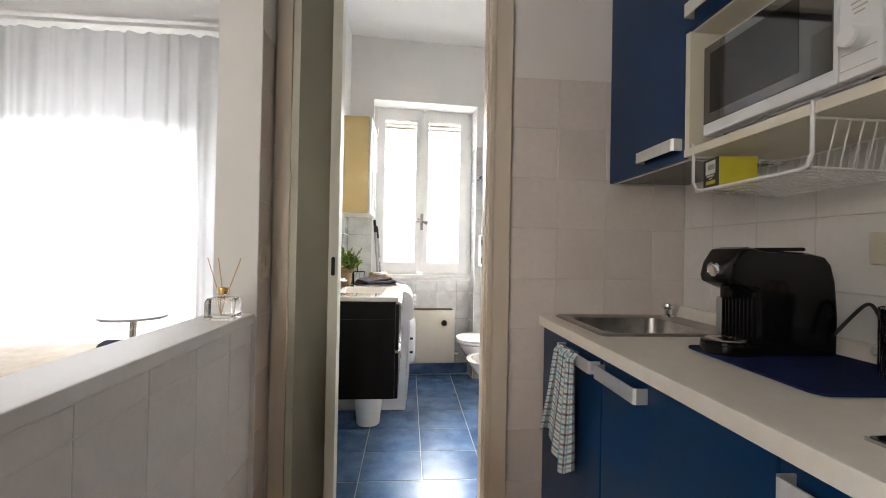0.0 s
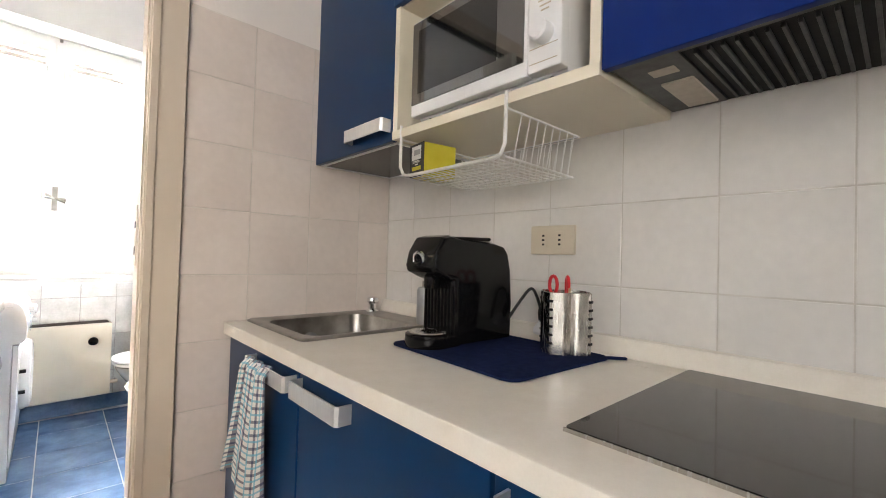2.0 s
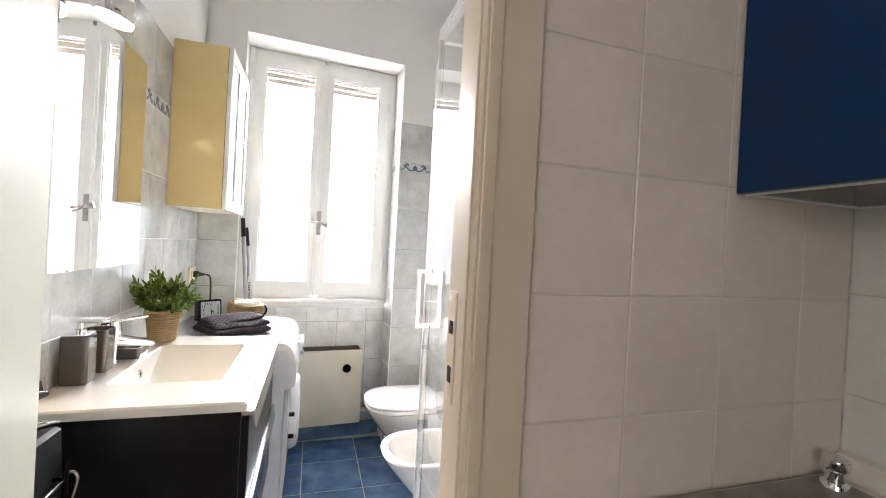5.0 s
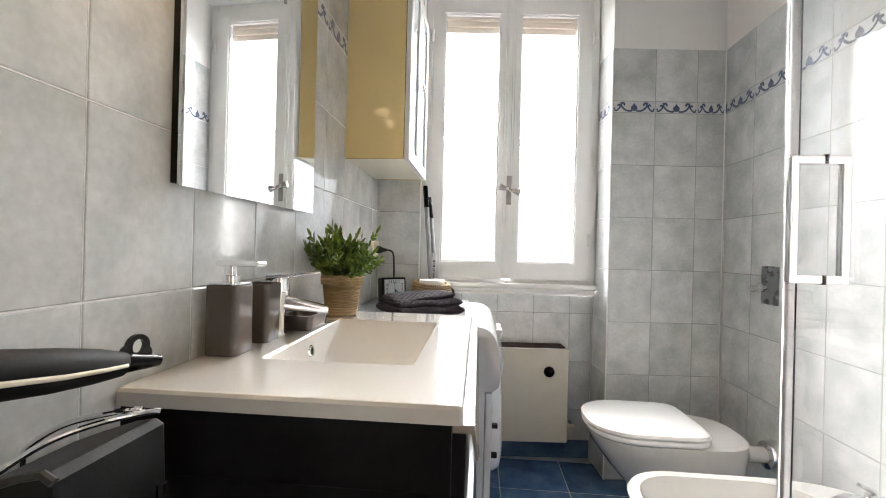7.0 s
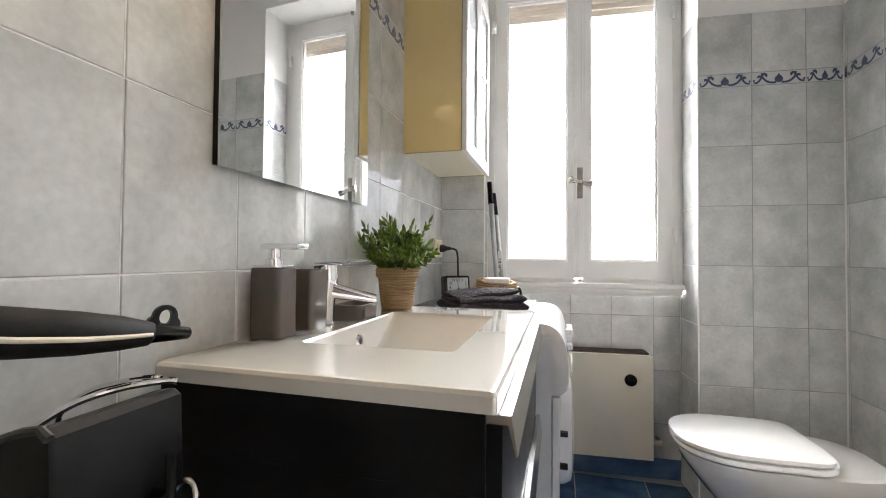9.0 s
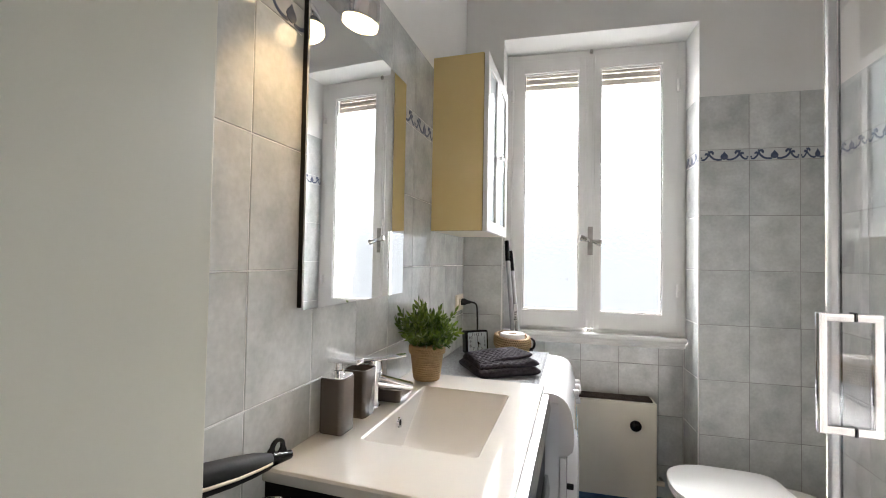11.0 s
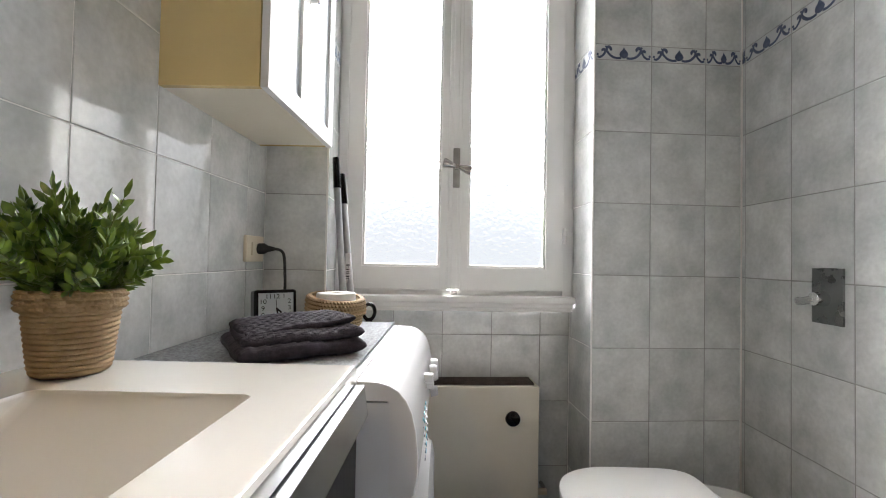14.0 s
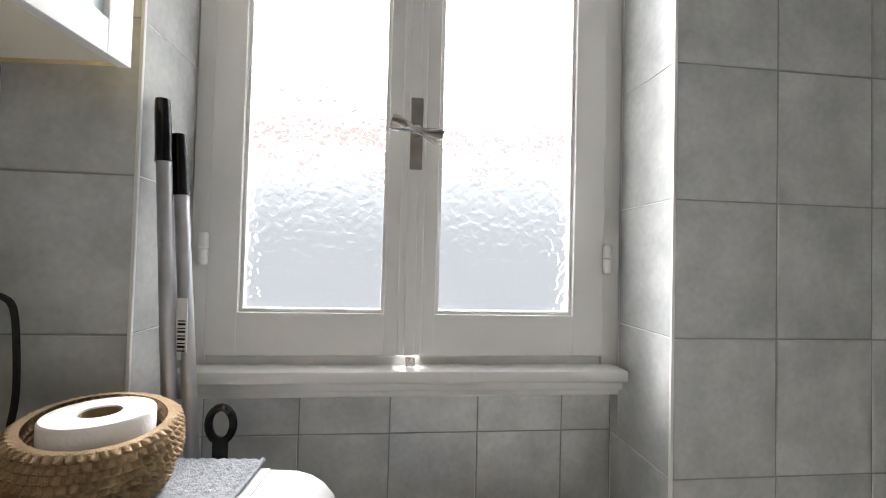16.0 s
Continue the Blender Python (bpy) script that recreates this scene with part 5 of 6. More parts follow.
piece("front_panel", extrude_outline([(0.324, 0.09), (0.332, 0.10), (0.345, 0.3), (0.347, 0.60), (0.345, 0.652), (0.324, 0.652)], WY0 + 0.002, WY1 - 0.002, "y", 0.004), APPLIANCE, wm)
piece("kick_panel", box(0.28, 0.325, WY0 + 0.005, WY1 - 0.005, 0.03, 0.088, 0.004), APPLIANCE, wm)
dr = piece("door", moved(lathe([(0.10, 0.012), (0.115, 0.03), (0.14, 0.042), (0.165, 0.036), (0.178, 0.015), (0.18, 0.0), (0.10, 0.0), (0.10, 0.012)], 48), pose(0.346, 3.468, 0.46, 0, 90, 0)), APPLIANCE, wm)
piece("door_glass", moved(lathe([(0, 0.004), (0.06, 0.006), (0.10, 0.014), (0.104, 0.012)], 40), pose(0.346, 3.468, 0.46, 0, 90, 0)), MW_GLASS, dr, "dark round door glass")
piece("hinge", joined(box(0.34, 0.37, WY0 + 0.105, WY0 + 0.125, 0.50, 0.515, 0.003), box(0.34, 0.37, WY0 + 0.105, WY0 + 0.125, 0.40, 0.415, 0.003)), BLACK_MATT, wm)
for y, z in ((3.43, 0.80), (3.46, 0.785), (3.49, 0.765)):
    piece("button", box(0.364, 0.386, y - 0.009, y + 0.009, z - 0.009, z + 0.009, 0.003), APPLIANCE, fa)
for y, z, r in ((3.56, 0.775, 0.021), (3.63, 0.775, 0.021), (3.60, 0.715, 0.014)):
    piece("dial", moved(lathe([(0, 0.02), (r * 0.8, 0.019), (r, 0.012), (r, 0), (0, 0)], 24), pose(0.374, y, z, 0, 82, 0)), APPLIANCE, fa)
INK = material("appliance_print_teal", (0.06, 0.32, 0.42), None, 10, 0.5)
INK2 = material("appliance_print_grey", (0.25, 0.26, 0.30), None, 10, 0.5)
for i in range(4):
    for j in range(6):
        y, z = WY0 + 0.05 + 0.028 * i, 0.715 + 0.014 * j
        xx = 0.3805 if z < 0.75 else 0.3795 - (z - 0.75) * 0.11
        piece("print_mark", moved(box(-0.0006, 0.0008, -0.006, 0.006 - 0.002 * (j % 2), -0.0022, 0.0022), pose(xx, y, z, 0, -6 if z > 0.75 else 0, 0)), INK if i == 1 or j == 5 else INK2, fa)
for y in (WY0 + 0.06, WY1 - 0.06):
    for x in (-0.15, 0.27):
        piece("foot", moved(lathe([(0, 0.018), (0.02, 0.018), (0.016, 0.03), (0, 0.031)], 12), pose(x, y, 0)), RUBBER, wm)

wm.location = wm.location + Vector((-0.02, 0.077, -0.018))


def woven(x0, x1, y0, y1, z, t, nx=60, ny=90, rib=0.0012):
    bm = bmesh.new()
    rows = []
    for i in range(nx + 1):
        row = []
        for j in range(ny + 1):
            h = rib * (math.sin(i * 2.1) * math.sin(j * 2.1 + (i % 2) * 1.5))
            row.append(bm.verts.new((x0 + (x1 - x0) * i / nx, y0 + (y1 - y0) * j / ny, z + t + h)))
        rows.append(row)
    for i in range(nx):
        for j in range(ny):
            bm.faces.new((rows[i][j], rows[i + 1][j], rows[i + 1][j + 1], rows[i][j + 1]))
    return joined(bm, box(x0, x1, y0, y1, z, z + t - 0.0015))


bm_ = placed("cotton_runner", (0.05, 3.45, 0.847), "pale grey woven cotton mat covering the washing machine", "mat")
piece("cloth", woven(-0.205, 0.226, 3.262, 3.858, 0.8465, 0.006, 90, 120, 0.0018), BATH_MAT, bm_)
piece("hem", tube([(-0.203, 3.262, 0.851), (0.226, 3.262, 0.851), (0.226, 3.858, 0.851)], 0.004, 8), BATH_MAT, bm_)


def towel_fold(w, d, h, seed):
    """A folded cable-knit towel, soft at the folds."""
    bm = bmesh.new()
    n, top, r = 66, 130, h / 2
    loop = [(-d / 2 + r + (d - h) * k / top, r, 1.0) for k in range(top)]
    loop += [(d / 2 - r + r * math.cos(math.pi / 2 - math.pi * k / 12), r * math.sin(math.pi / 2 - math.pi * k / 12), 0.6) for k in range(12)]
    loop += [(d / 2 - r - (d - h) * k / 20, -r, 0.0) for k in range(20)]
    loop += [(-d / 2 + r - r * math.cos(math.pi / 2 - math.pi * k / 12), -r * math.sin(math.pi / 2 - math.pi * k / 12), 0.6) for k in range(12)]
    ring = []
    for i in range(n + 1):
        u = i / n
        e = min(1.0, 0.4 + 0.6 * math.sqrt(min(u, 1 - u) * n / 5))
        row = []
        for k, (yy, zz, on) in enumerate(loop):
            x = (u - 0.5) * w + 0.006 * noise.noise(Vector((yy * 9, seed, 3.0)))
            s = yy if on == 1.0 else yy + (k % 12) * h / 12
            cable = abs(math.sin(s * 200 + 0.5 * math.sin(x * 240 + math.floor(s * 64) * 2)))
            rib = 0.0062 * (cable ** 0.7 - 0.5) * (1 + 0.25 * math.sin(x * 480))
            lump = 0.009 * noise.noise(Vector((x * 11 + seed, yy * 11, 0)))
            row.append(bm.verts.new((x, yy + 0.006 * noise.noise(Vector((x * 12, seed, zz * 20))), zz * e + rib * on + lump * (0.3 + 0.7 * (zz > 0)))))
        ring.append(row)
    m_ = len(loop)
    for a, b in zip(ring, ring[1:]):
        for j in range(m_):
            bm.faces.new((a[j], a[(j + 1) % m_], b[(j + 1) % m_], b[j]))
    bm.faces.new(ring[0][::-1])
    bm.faces.new(ring[-1])
    bmesh.ops.recalc_face_normals(bm, faces=bm.faces)
    return bm


tw = thing("folded_towels", pose(0.060, 3.44, 0.853), "stack of folded dark plum cable-knit towels", "towel")
for k, (w, d, h, x, y, z, r) in enumerate(((0.245, 0.228, 0.030, 0, 0, 0.016, 36), (0.238, 0.205, 0.020, 0.004, 0.010, 0.038, 33), (0.23, 0.15, 0.018, -0.006, 0.022, 0.055, 41))):
    part("towel", moved(towel_fold(w, d, h, 3 * k + 1), pose(x, y, z, 0, -2 * k, r)), TOWEL_PLUM, tw, angle=80)

ck = thing("alarm_clock", pose(-0.097, 3.728, 0.8535, -6, 0, 38) @ Matrix.Diagonal((1.16, 1.1, 1.04, 1)), "square black alarm clock with a pale dial", "clock")
part("case", box(-0.05, 0.05, -0.02, 0.025, 0.0, 0.10, 0.007, 3), BLACK_PLASTIC, ck)
part("dial", box(-0.041, 0.041, -0.0212, -0.0195, 0.009, 0.091), DIAL, ck)
for h in range(1, 13):
    a = radians(90 - 30 * h)
    s = 0.031 / max(abs(math.cos(a)), abs(math.sin(a)))
    words("numeral", str(h), 0.017, pose(min(0.032, max(-0.032, s * math.cos(a))), -0.0218, 0.05 + min(0.033, max(-0.033, s * math.sin(a))), 90, 0, 0), BLACK_MATT, ck)
part("hour_hand", moved(box(-0.0022, 0.0022, -0.0228, -0.022, 0, 0.018), Matrix.Translation((0, 0, 0.05)) @ Matrix.Rotation(radians(-222), 4, "Y") @ Matrix.Translation((0, 0, 0))), BLACK_MATT, ck)
part("minute_hand", moved(box(-0.0018, 0.0018, -0.0236, -0.0229, 0, 0.027), Matrix.Translation((0, 0, 0.05)) @ Matrix.Rotation(radians(-190), 4, "Y")), BLACK_MATT, ck)
part("second_hand", moved(box(-0.0006, 0.0006, -0.0243, -0.0237, -0.006, 0.03), Matrix.Translation((0, 0, 0.05)) @ Matrix.Rotation(radians(-3), 4, "Y")), BLACK_MATT, ck)

bk = thing("jute_basket", pose(0.0685, 3.765, 0.853), "small crocheted jute basket with a folded rim", "basket")
part("basket_body", crochet([(0.03, 0.0), (0.066, 0.001), (0.073, 0.012), (0.075, 0.045), (0.070, 0.05), (0.066, 0.02), (0.02, 0.016)], 50, 0.0085, 0.0066), JUTE, bk)
fr_ = crochet([(0.071, 0.040), (0.080, 0.036), (0.083, 0.045), (0.082, 0.078), (0.077, 0.088), (0.069, 0.088), (0.066, 0.075), (0.066, 0.05)], 52, 0.0095, 0.0075)
for v in fr_.verts:
    v.co.z += 0.010 * (v.co.z / 0.09) * math.cos(math.atan2(v.co.y, v.co.x) - 2.4)
part("folded_rim", fr_, JUTE, bk)
rl = thing("toilet_roll", pose(0.0685, 3.765, 0.870), "white toilet paper roll standing in the basket", "toilet paper")
part("roll", lathe([(0.021, 0.0), (0.055, 0.0), (0.056, 0.003), (0.056, 0.077), (0.054, 0.080), (0.022, 0.080), (0.021, 0.077), (0.021, 0.0)], 48), TISSUE, rl)
part("core", lathe([(0.0212, 0.076), (0.0208, 0.0781), (0.0195, 0.0781), (0.0193, 0.0), ], 32), JUTE, rl, "brown cardboard core")

ws = placed("wall_socket_bath", (-0.213, 3.83, 1.08), "beige wall socket with a switch and a black plug", "socket")
ws.name = "wall_socket"
FLAT.add(ws.name)
piece("plate", box(-0.2135, -0.202, 3.77, 3.885, 1.035, 1.115, 0.003), CREAM_PLASTIC, ws)
piece("rocker", box(-0.2025, -0.198, 3.80, 3.82, 1.055, 1.095, 0.001), CREAM_PLASTIC, ws)
piece("plug", joined(moved(lathe([(0, 0), (0.017, 0), (0.017, 0.018), (0.010, 0.03), (0.006, 0.05), (0, 0.05)], 16), pose(-0.2025, 3.85, 1.076, 0, 90, 0))), RUBBER, ws, "black rubber plug")
cd = placed("clock_cable", (-0.15, 3.86, 0.87), "black power cord running down from the socket", "cable")
piece("cord", tube(smooth([(-0.152, 3.85, 1.076), (-0.135, 3.853, 1.072), (-0.125, 3.858, 1.055), (-0.122, 3.862, 1.0), (-0.122, 3.864, 0.93), (-0.13, 3.862, 0.86), (-0.13, 3.862, 0.80)]), 0.0045, 8), RUBBER, cd)

for n_, (tx, ty, tz, bx_, by_) in enumerate(((0.005, 3.955, 1.392, 0.125, 3.90), (0.022, 3.975, 1.340, 0.168, 3.905))):
    mo = placed("mop_handle", (bx_, by_, 0.0), "grey aluminium broom handle with a black grip in the niche" if n_ == 0 else "grey aluminium broom handle with a paper price tag", "broom", "broom handles")
    top_, bot_ = Vector((tx, ty, tz)), Vector((bx_, by_, 0.01))
    ax = (bot_ - top_).normalized()
    piece("pole", tube([top_ + ax * 0.10, bot_], 0.0115, 16), MOP_ALU, mo)
    piece("grip", tube([top_, top_ + ax * 0.004, top_ + ax * 0.02, top_ + ax * 0.09, top_ + ax * 0.105], 0.0105, 16, r_end=0.0135), BLACK_PLASTIC, mo, "black plastic grip")
    if n_:
        pt = top_ + ax * 0.325
        piece("price_tag", moved(box(-0.0085, 0.0085, -0.0006, 0.0006, -0.05, 0.05), pose(pt.x, pt.y - 0.0135, pt.z, 2, 0, 0)), PAPER, mo, "white barcode tag")
        words("tag_text", "DC", 0.018, pose(pt.x, pt.y - 0.0147, pt.z + 0.032, 90, 90, 0), BLACK_MATT, mo)
        for k in range(9):
            z = pt.z + 0.012 - 0.006 * k
            piece("bar_code_line", box(pt.x - 0.006, pt.x + 0.006, pt.y - 0.0152, pt.y - 0.0142, z, z + 0.002 + 0.0015 * (k % 2)), BLACK_MATT, mo)
hk = placed("brush_handle", (0.137, 3.92, 0.0), "black plastic brush handle with a hanging loop", "brush")
piece("stem", upright_box(0.1255, 0.1485, 3.914, 3.926, 0.0, 0.852, 0.005), BLACK_PLASTIC, hk)
piece("loop", tube([(0.137 + 0.019 * math.cos(2 * math.pi * k / 20), 3.92, 0.876 + 0.026 * math.sin(2 * math.pi * k / 20)) for k in range(20)], 0.0062, 8, True), BLACK_PLASTIC, hk)

# radiator
rad = placed("fan_convector", (0.5, 4.07, 0.13), "cream metal fan convector with a dark top grille", "radiator")
RM = NM
rd_case = box(0.20, 0.742, 0.085, 0.20, 0.132, 0.600, 0.004)
piece("case", moved(rd_case, RM), RAD_PAINT, rad)
piece("grille_bed", moved(box(0.215, 0.726, 0.10, 0.19, 0.598, 0.6035), RM), RAD_DARK, rad)
for k in range(7):
    piece("grille_bar", moved(box(0.215, 0.726, 0.102 + 0.0125 * k, 0.107 + 0.0125 * k, 0.603, 0.608), RM), RAD_DARK, rad)
piece("knob", moved(lathe([(0, 0.012), (0.02, 0.012), (0.026, 0.008), (0.027, 0.0), (0, 0)], 28), RM @ pose(0.645, 0.085, 0.486, 90, 0, 0)), BLACK_PLASTIC, rad, "round black thermostat knob")
piece("valve", moved(joined(lathe([(0, 0), (0.012, 0), (0.012, 0.05), (0, 0.05)], 14)), RM @ pose(0.742, 0.15, 0.19, 0, 90, 0)), CREAM_PLASTIC, rad)
piece("pipe", moved(tube([(0.78, 0.15, 0.19), (0.79, 0.17, 0.19), (0.79, 0.216, 0.19)], 0.008, 10), RM), STEEL, rad)


# sanitary ware on the east wall
def d_loop(front, back, half, z, n=40, square=2.4):
    """A plan loop: rounded towards the front, straight at the back; x runs from the wall into the room."""
    pts = []
    cx = front + half * 1.05
    for k in range(n):
        a = 2 * math.pi * k / n
        c, s = math.cos(a), math.sin(a)
        if c < 0:
            x = cx - (cx - front) * abs(c) ** 0.86
            y = half * abs(s) ** 0.8 * (1 if s > 0 else -1)
        else:
            x = cx + (back - cx) * (abs(c) ** (2 / 6))
            y = half * (abs(s) ** (2 / square)) * (1 if s > 0 else -1)
        pts.append((x, y, z))
    return pts


def closed_loft(loops):
    bm = loft(loops)
    bm.faces.new([v for v in list(bm.verts)[:len(loops[0])]][::-1])
    bmesh.ops.recalc_face_normals(bm, faces=bm.faces)
    return bm


wc = thing("toilet", pose(0, 3.625, 0), "white ceramic toilet with its lid closed", "toilet")
part("pan", closed_loft([d_loop(0.93, 1.30, 0.10, 0.0), d_loop(0.92, 1.30, 0.105, 0.05), d_loop(0.88, 1.30, 0.11, 0.18), d_loop(0.79, 1.28, 0.145, 0.28), d_loop(0.73, 1.28, 0.172, 0.36), d_loop(0.712, 1.28, 0.178, 0.395), d_loop(0.712, 1.28, 0.178, 0.408), d_loop(0.74, 1.27, 0.16, 0.412)]), CERAMIC, wc)
part("seat_ring", closed_loft([d_loop(0.706, 1.14, 0.180, 0.414), d_loop(0.702, 1.14, 0.183, 0.42), d_loop(0.704, 1.14, 0.181, 0.430), d_loop(0.72, 1.13, 0.17, 0.432)]), SEAT, wc)
part("lid", closed_loft([d_loop(f, b_, h, z, 48, 7) for f, b_, h, z in ((0.704, 1.108, 0.172, 0.434), (0.699, 1.112, 0.176, 0.438), (0.700, 1.112, 0.175, 0.448), (0.712, 1.102, 0.165, 0.454), (0.80, 1.06, 0.10, 0.457))]), SEAT, wc)
part("flush_collar", moved(lathe([(0.03, 0.0), (0.055, 0.0), (0.058, 0.02), (0.05, 0.05), (0.03, 0.055)], 28), pose(1.431, 0.0, 0.33, 0, -90, 0)), CHROME, wc, "chrome wall collar")
part("flush_pipe", tube([(1.43, 0, 0.33), (1.31, 0, 0.33)], 0.03, 20), CERAMIC, wc)
bi = thing("bidet", pose(0, 3.13, 0), "white ceramic bidet beside the toilet", "bidet")
part("bowl", closed_loft([d_loop(0.93, 1.40, 0.10, 0.0), d_loop(0.92, 1.40, 0.105, 0.05), d_loop(0.88, 1.40, 0.115, 0.18), d_loop(0.78, 1.42, 0.15, 0.30), d_loop(0.722, 1.425, 0.172, 0.375), d_loop(0.716, 1.425, 0.176, 0.395), d_loop(0.722, 1.42, 0.172, 0.402), d_loop(0.75, 1.27, 0.148, 0.40), d_loop(0.78, 1.25, 0.125, 0.33), d_loop(0.85, 1.18, 0.08, 0.28)]), CERAMIC, bi)
part("mixer", joined(moved(lathe([(0, 0), (0.022, 0), (0.02, 0.06), (0, 0.065)], 20), pose(1.34, 0, 0.40)), tube([(1.34, 0, 0.44), (1.27, 0, 0.45), (1.24, 0, 0.435)], 0.011, 12), tube([(1.34, 0, 0.468), (1.30, 0, 0.485)], 0.006, 10)), CHROME, bi)
fv = placed("flush_valve", (1.43, 3.70, 0.97), "steel flush valve plate with a lever on the tiles", "valve")
piece("plate", box(1.424, 1.4312, 3.645, 3.741, 0.897, 1.05, 0.002), PLATE_STEEL, fv)
piece("lever", joined(moved(lathe([(0, 0), (0.02, 0), (0.018, 0.03), (0, 0.034)], 20), pose(1.424, 3.70, 0.965, 0, -90, 0)), tube([(1.40, 3.70, 0.965), (1.395, 3.735, 0.955), (1.398, 3.75, 0.955)], 0.011, 12, r_end=0.013)), CHROME, fv)

# shower
sh = placed("shower_enclosure", (1.08, 2.35, 0.0), "glass shower enclosure with satin aluminium posts", "shower")
PX, PY, SH = 0.738, 2.588, 1.95
piece("tray", upright_box(0.715, 1.43, 1.975, 2.612, 0.0, 0.11, 0.02, 0.008), CERAMIC, sh)
piece("post", upright_box(PX - 0.006, PX + 0.006, PY - 0.013, PY + 0.007, 0.11, SH, 0.003, 0.001), MOP_ALU, sh)
piece("post", box(1.405, 1.4305, PY - 0.012, PY + 0.012, 0.11, SH, 0.002), ALU, sh)
piece("post", box(PX - 0.01, PX + 0.012, 1.972, 1.994, 0.11, SH, 0.002), ALU, sh)
piece("rail", joined(box(PX - 0.012, PX + 0.014, 1.994, PY - 0.013, SH - 0.03, SH, 0.002), box(PX + 0.014, 1.405, PY - 0.012, PY + 0.012, SH - 0.03, SH, 0.002)), ALU, sh)
piece("rail", joined(box(PX - 0.012, PX + 0.014, 1.994, PY - 0.013, 0.11, 0.135, 0.002), box(PX + 0.014, 1.405, PY - 0.012, PY + 0.012, 0.11, 0.135, 0.002)), ALU, sh)
for g in (box(PX - 0.016, PX - 0.010, 1.994, PY - 0.013, 0.135, SH - 0.03), box(PX + 0.014, 1.405, PY - 0.003, PY + 0.003, 0.135, SH - 0.03)):
    p_ = piece("pane", g, CLEAR, sh, "clear glass pane")
    p_.visible_shadow = False


def d_handle(x_out, x_in, y, z0, z1):
    w = 0.006
    return joined(box(x_out - w, x_out + w, y - w, y + w, z0, z1, 0.003), box(x_in - w, x_in + w, y - w, y + w, z0, z1, 0.003),
                  box(x_out, x_in, y - w * 0.95, y + w * 0.95, z0 + 0.0005, z0 + 2 * w, 0.002), box(x_out, x_in, y - w * 0.95, y + w * 0.95, z1 - 2 * w, z1 - 0.0005, 0.002))


GX = PX - 0.013
piece("handle", d_handle(GX - 0.039, GX + 0.028, 2.507, 1.052, 1.222), CHROME, sh, "square chrome pull handle")
for z in (1.0515, 1.2105):
    piece("handle_pad", box(GX - 0.004, GX + 0.004, 2.5005, 2.5135, z, z + 0.0125, 0.001), BLACK_MATT, sh, "black clamping pad")
shh = placed("hand_shower", (0.80, 2.45, 1.98), "chrome shower head on a wall arm", "shower head")
piece("arm", tube([(1.431, 2.30, 2.10), (1.2, 2.32, 2.12), (0.95, 2.4, 2.10), (0.86, 2.44, 2.07)], 0.009, 12), CHROME, shh)
piece("head", moved(lathe([(0, 0.03), (0.012, 0.028), (0.02, 0.016), (0.042, 0.006), (0.043, 0.0), (0, 0.0)], 28), pose(0.84, 2.45, 2.04, 0, 30, 0)), CHROME, shh)

# below and before the vanity
bn = thing("waste_bin", pose(0.062, 3.055, 0.0), "small white plastic waste bin under the vanity", "bin")
bnb = lathe([(0, 0.002), (0.07, 0.0), (0.074, 0.004), (0.098, 0.255), (0.103, 0.258), (0.103, 0.264), (0.096, 0.264), (0.094, 0.255), (0.07, 0.008), (0, 0.006)], 40)
part("bucket", bnb, BIN_WHITE, bn)
cart = placed("wire_cart", (-0.12, 2.23, 0.0), "slim black wire trolley with woven baskets beside the vanity", "trolley")
for x in (-0.195, -0.045):
    for y in (2.15, 2.315):
        piece("post", tube([(x, y, 0.03), (x, y, 0.84)], 0.005, 8), BLACK_PLASTIC, cart)
for z in (0.1, 0.45, 0.80):
    piece("shelf_wire", tube([(-0.195, 2.15, z), (-0.045, 2.15, z), (-0.045, 2.315, z), (-0.195, 2.315, z)], 0.004, 8, True), BLACK_PLASTIC, cart)
    for k in range(1, 6):
        piece("wire", tube([(-0.195 + 0.025 * k, 2.15, z), (-0.195 + 0.025 * k, 2.315, z)], 0.002, 6), BLACK_PLASTIC, cart)
for z in (0.105, 0.455):
    piece("basket", box(-0.185, -0.05, 2.16, 2.305, z, z + 0.14, 0.008), JUTE, cart, "woven jute basket")
rim_ = placed("towel_rail", (-0.1, 2.32, 0.85), "two bowed chrome rails standing up from the trolley", "rail")
piece("bar", tube(smooth([(-0.207, 2.283, 0.83), (-0.20, 2.285, 0.850), (-0.16, 2.302, 0.880), (-0.12, 2.32, 0.895), (-0.085, 2.342, 0.900), (-0.074, 2.348, 0.899)]), 0.0035, 10), CHROME, rim_)
piece("bar", tube(smooth([(-0.209, 2.32, 0.84), (-0.205, 2.322, 0.862), (-0.17, 2.327, 0.886), (-0.13, 2.332, 0.898), (-0.098, 2.339, 0.903), (-0.09, 2.341, 0.902)]), 0.0035, 10), CHROME, rim_)
# Black body added to fill the dark space below the rails; bag form assumed.
bag = placed("dark_filler_bag", (-0.13, 2.26, 0.60), "black bag-shaped body added to fill the dark space in the trolley", "bag")
bag_top = [(-0.206, 0.838), (-0.195, 0.850), (-0.175, 0.860), (-0.14, 0.874), (-0.10, 0.888), (-0.080, 0.892), (-0.070, 0.886)]
piece("body", extrude_outline([(-0.204, 0.62)] + bag_top + [(-0.066, 0.80), (-0.068, 0.62)], 2.225, 2.352, "y", 0.006), BLACK_MATT, bag)
piece("hem", tube([(x, 2.226, z + 0.001) for x, z in bag_top], 0.004, 8), RUBBER, bag, "stitched black hem")
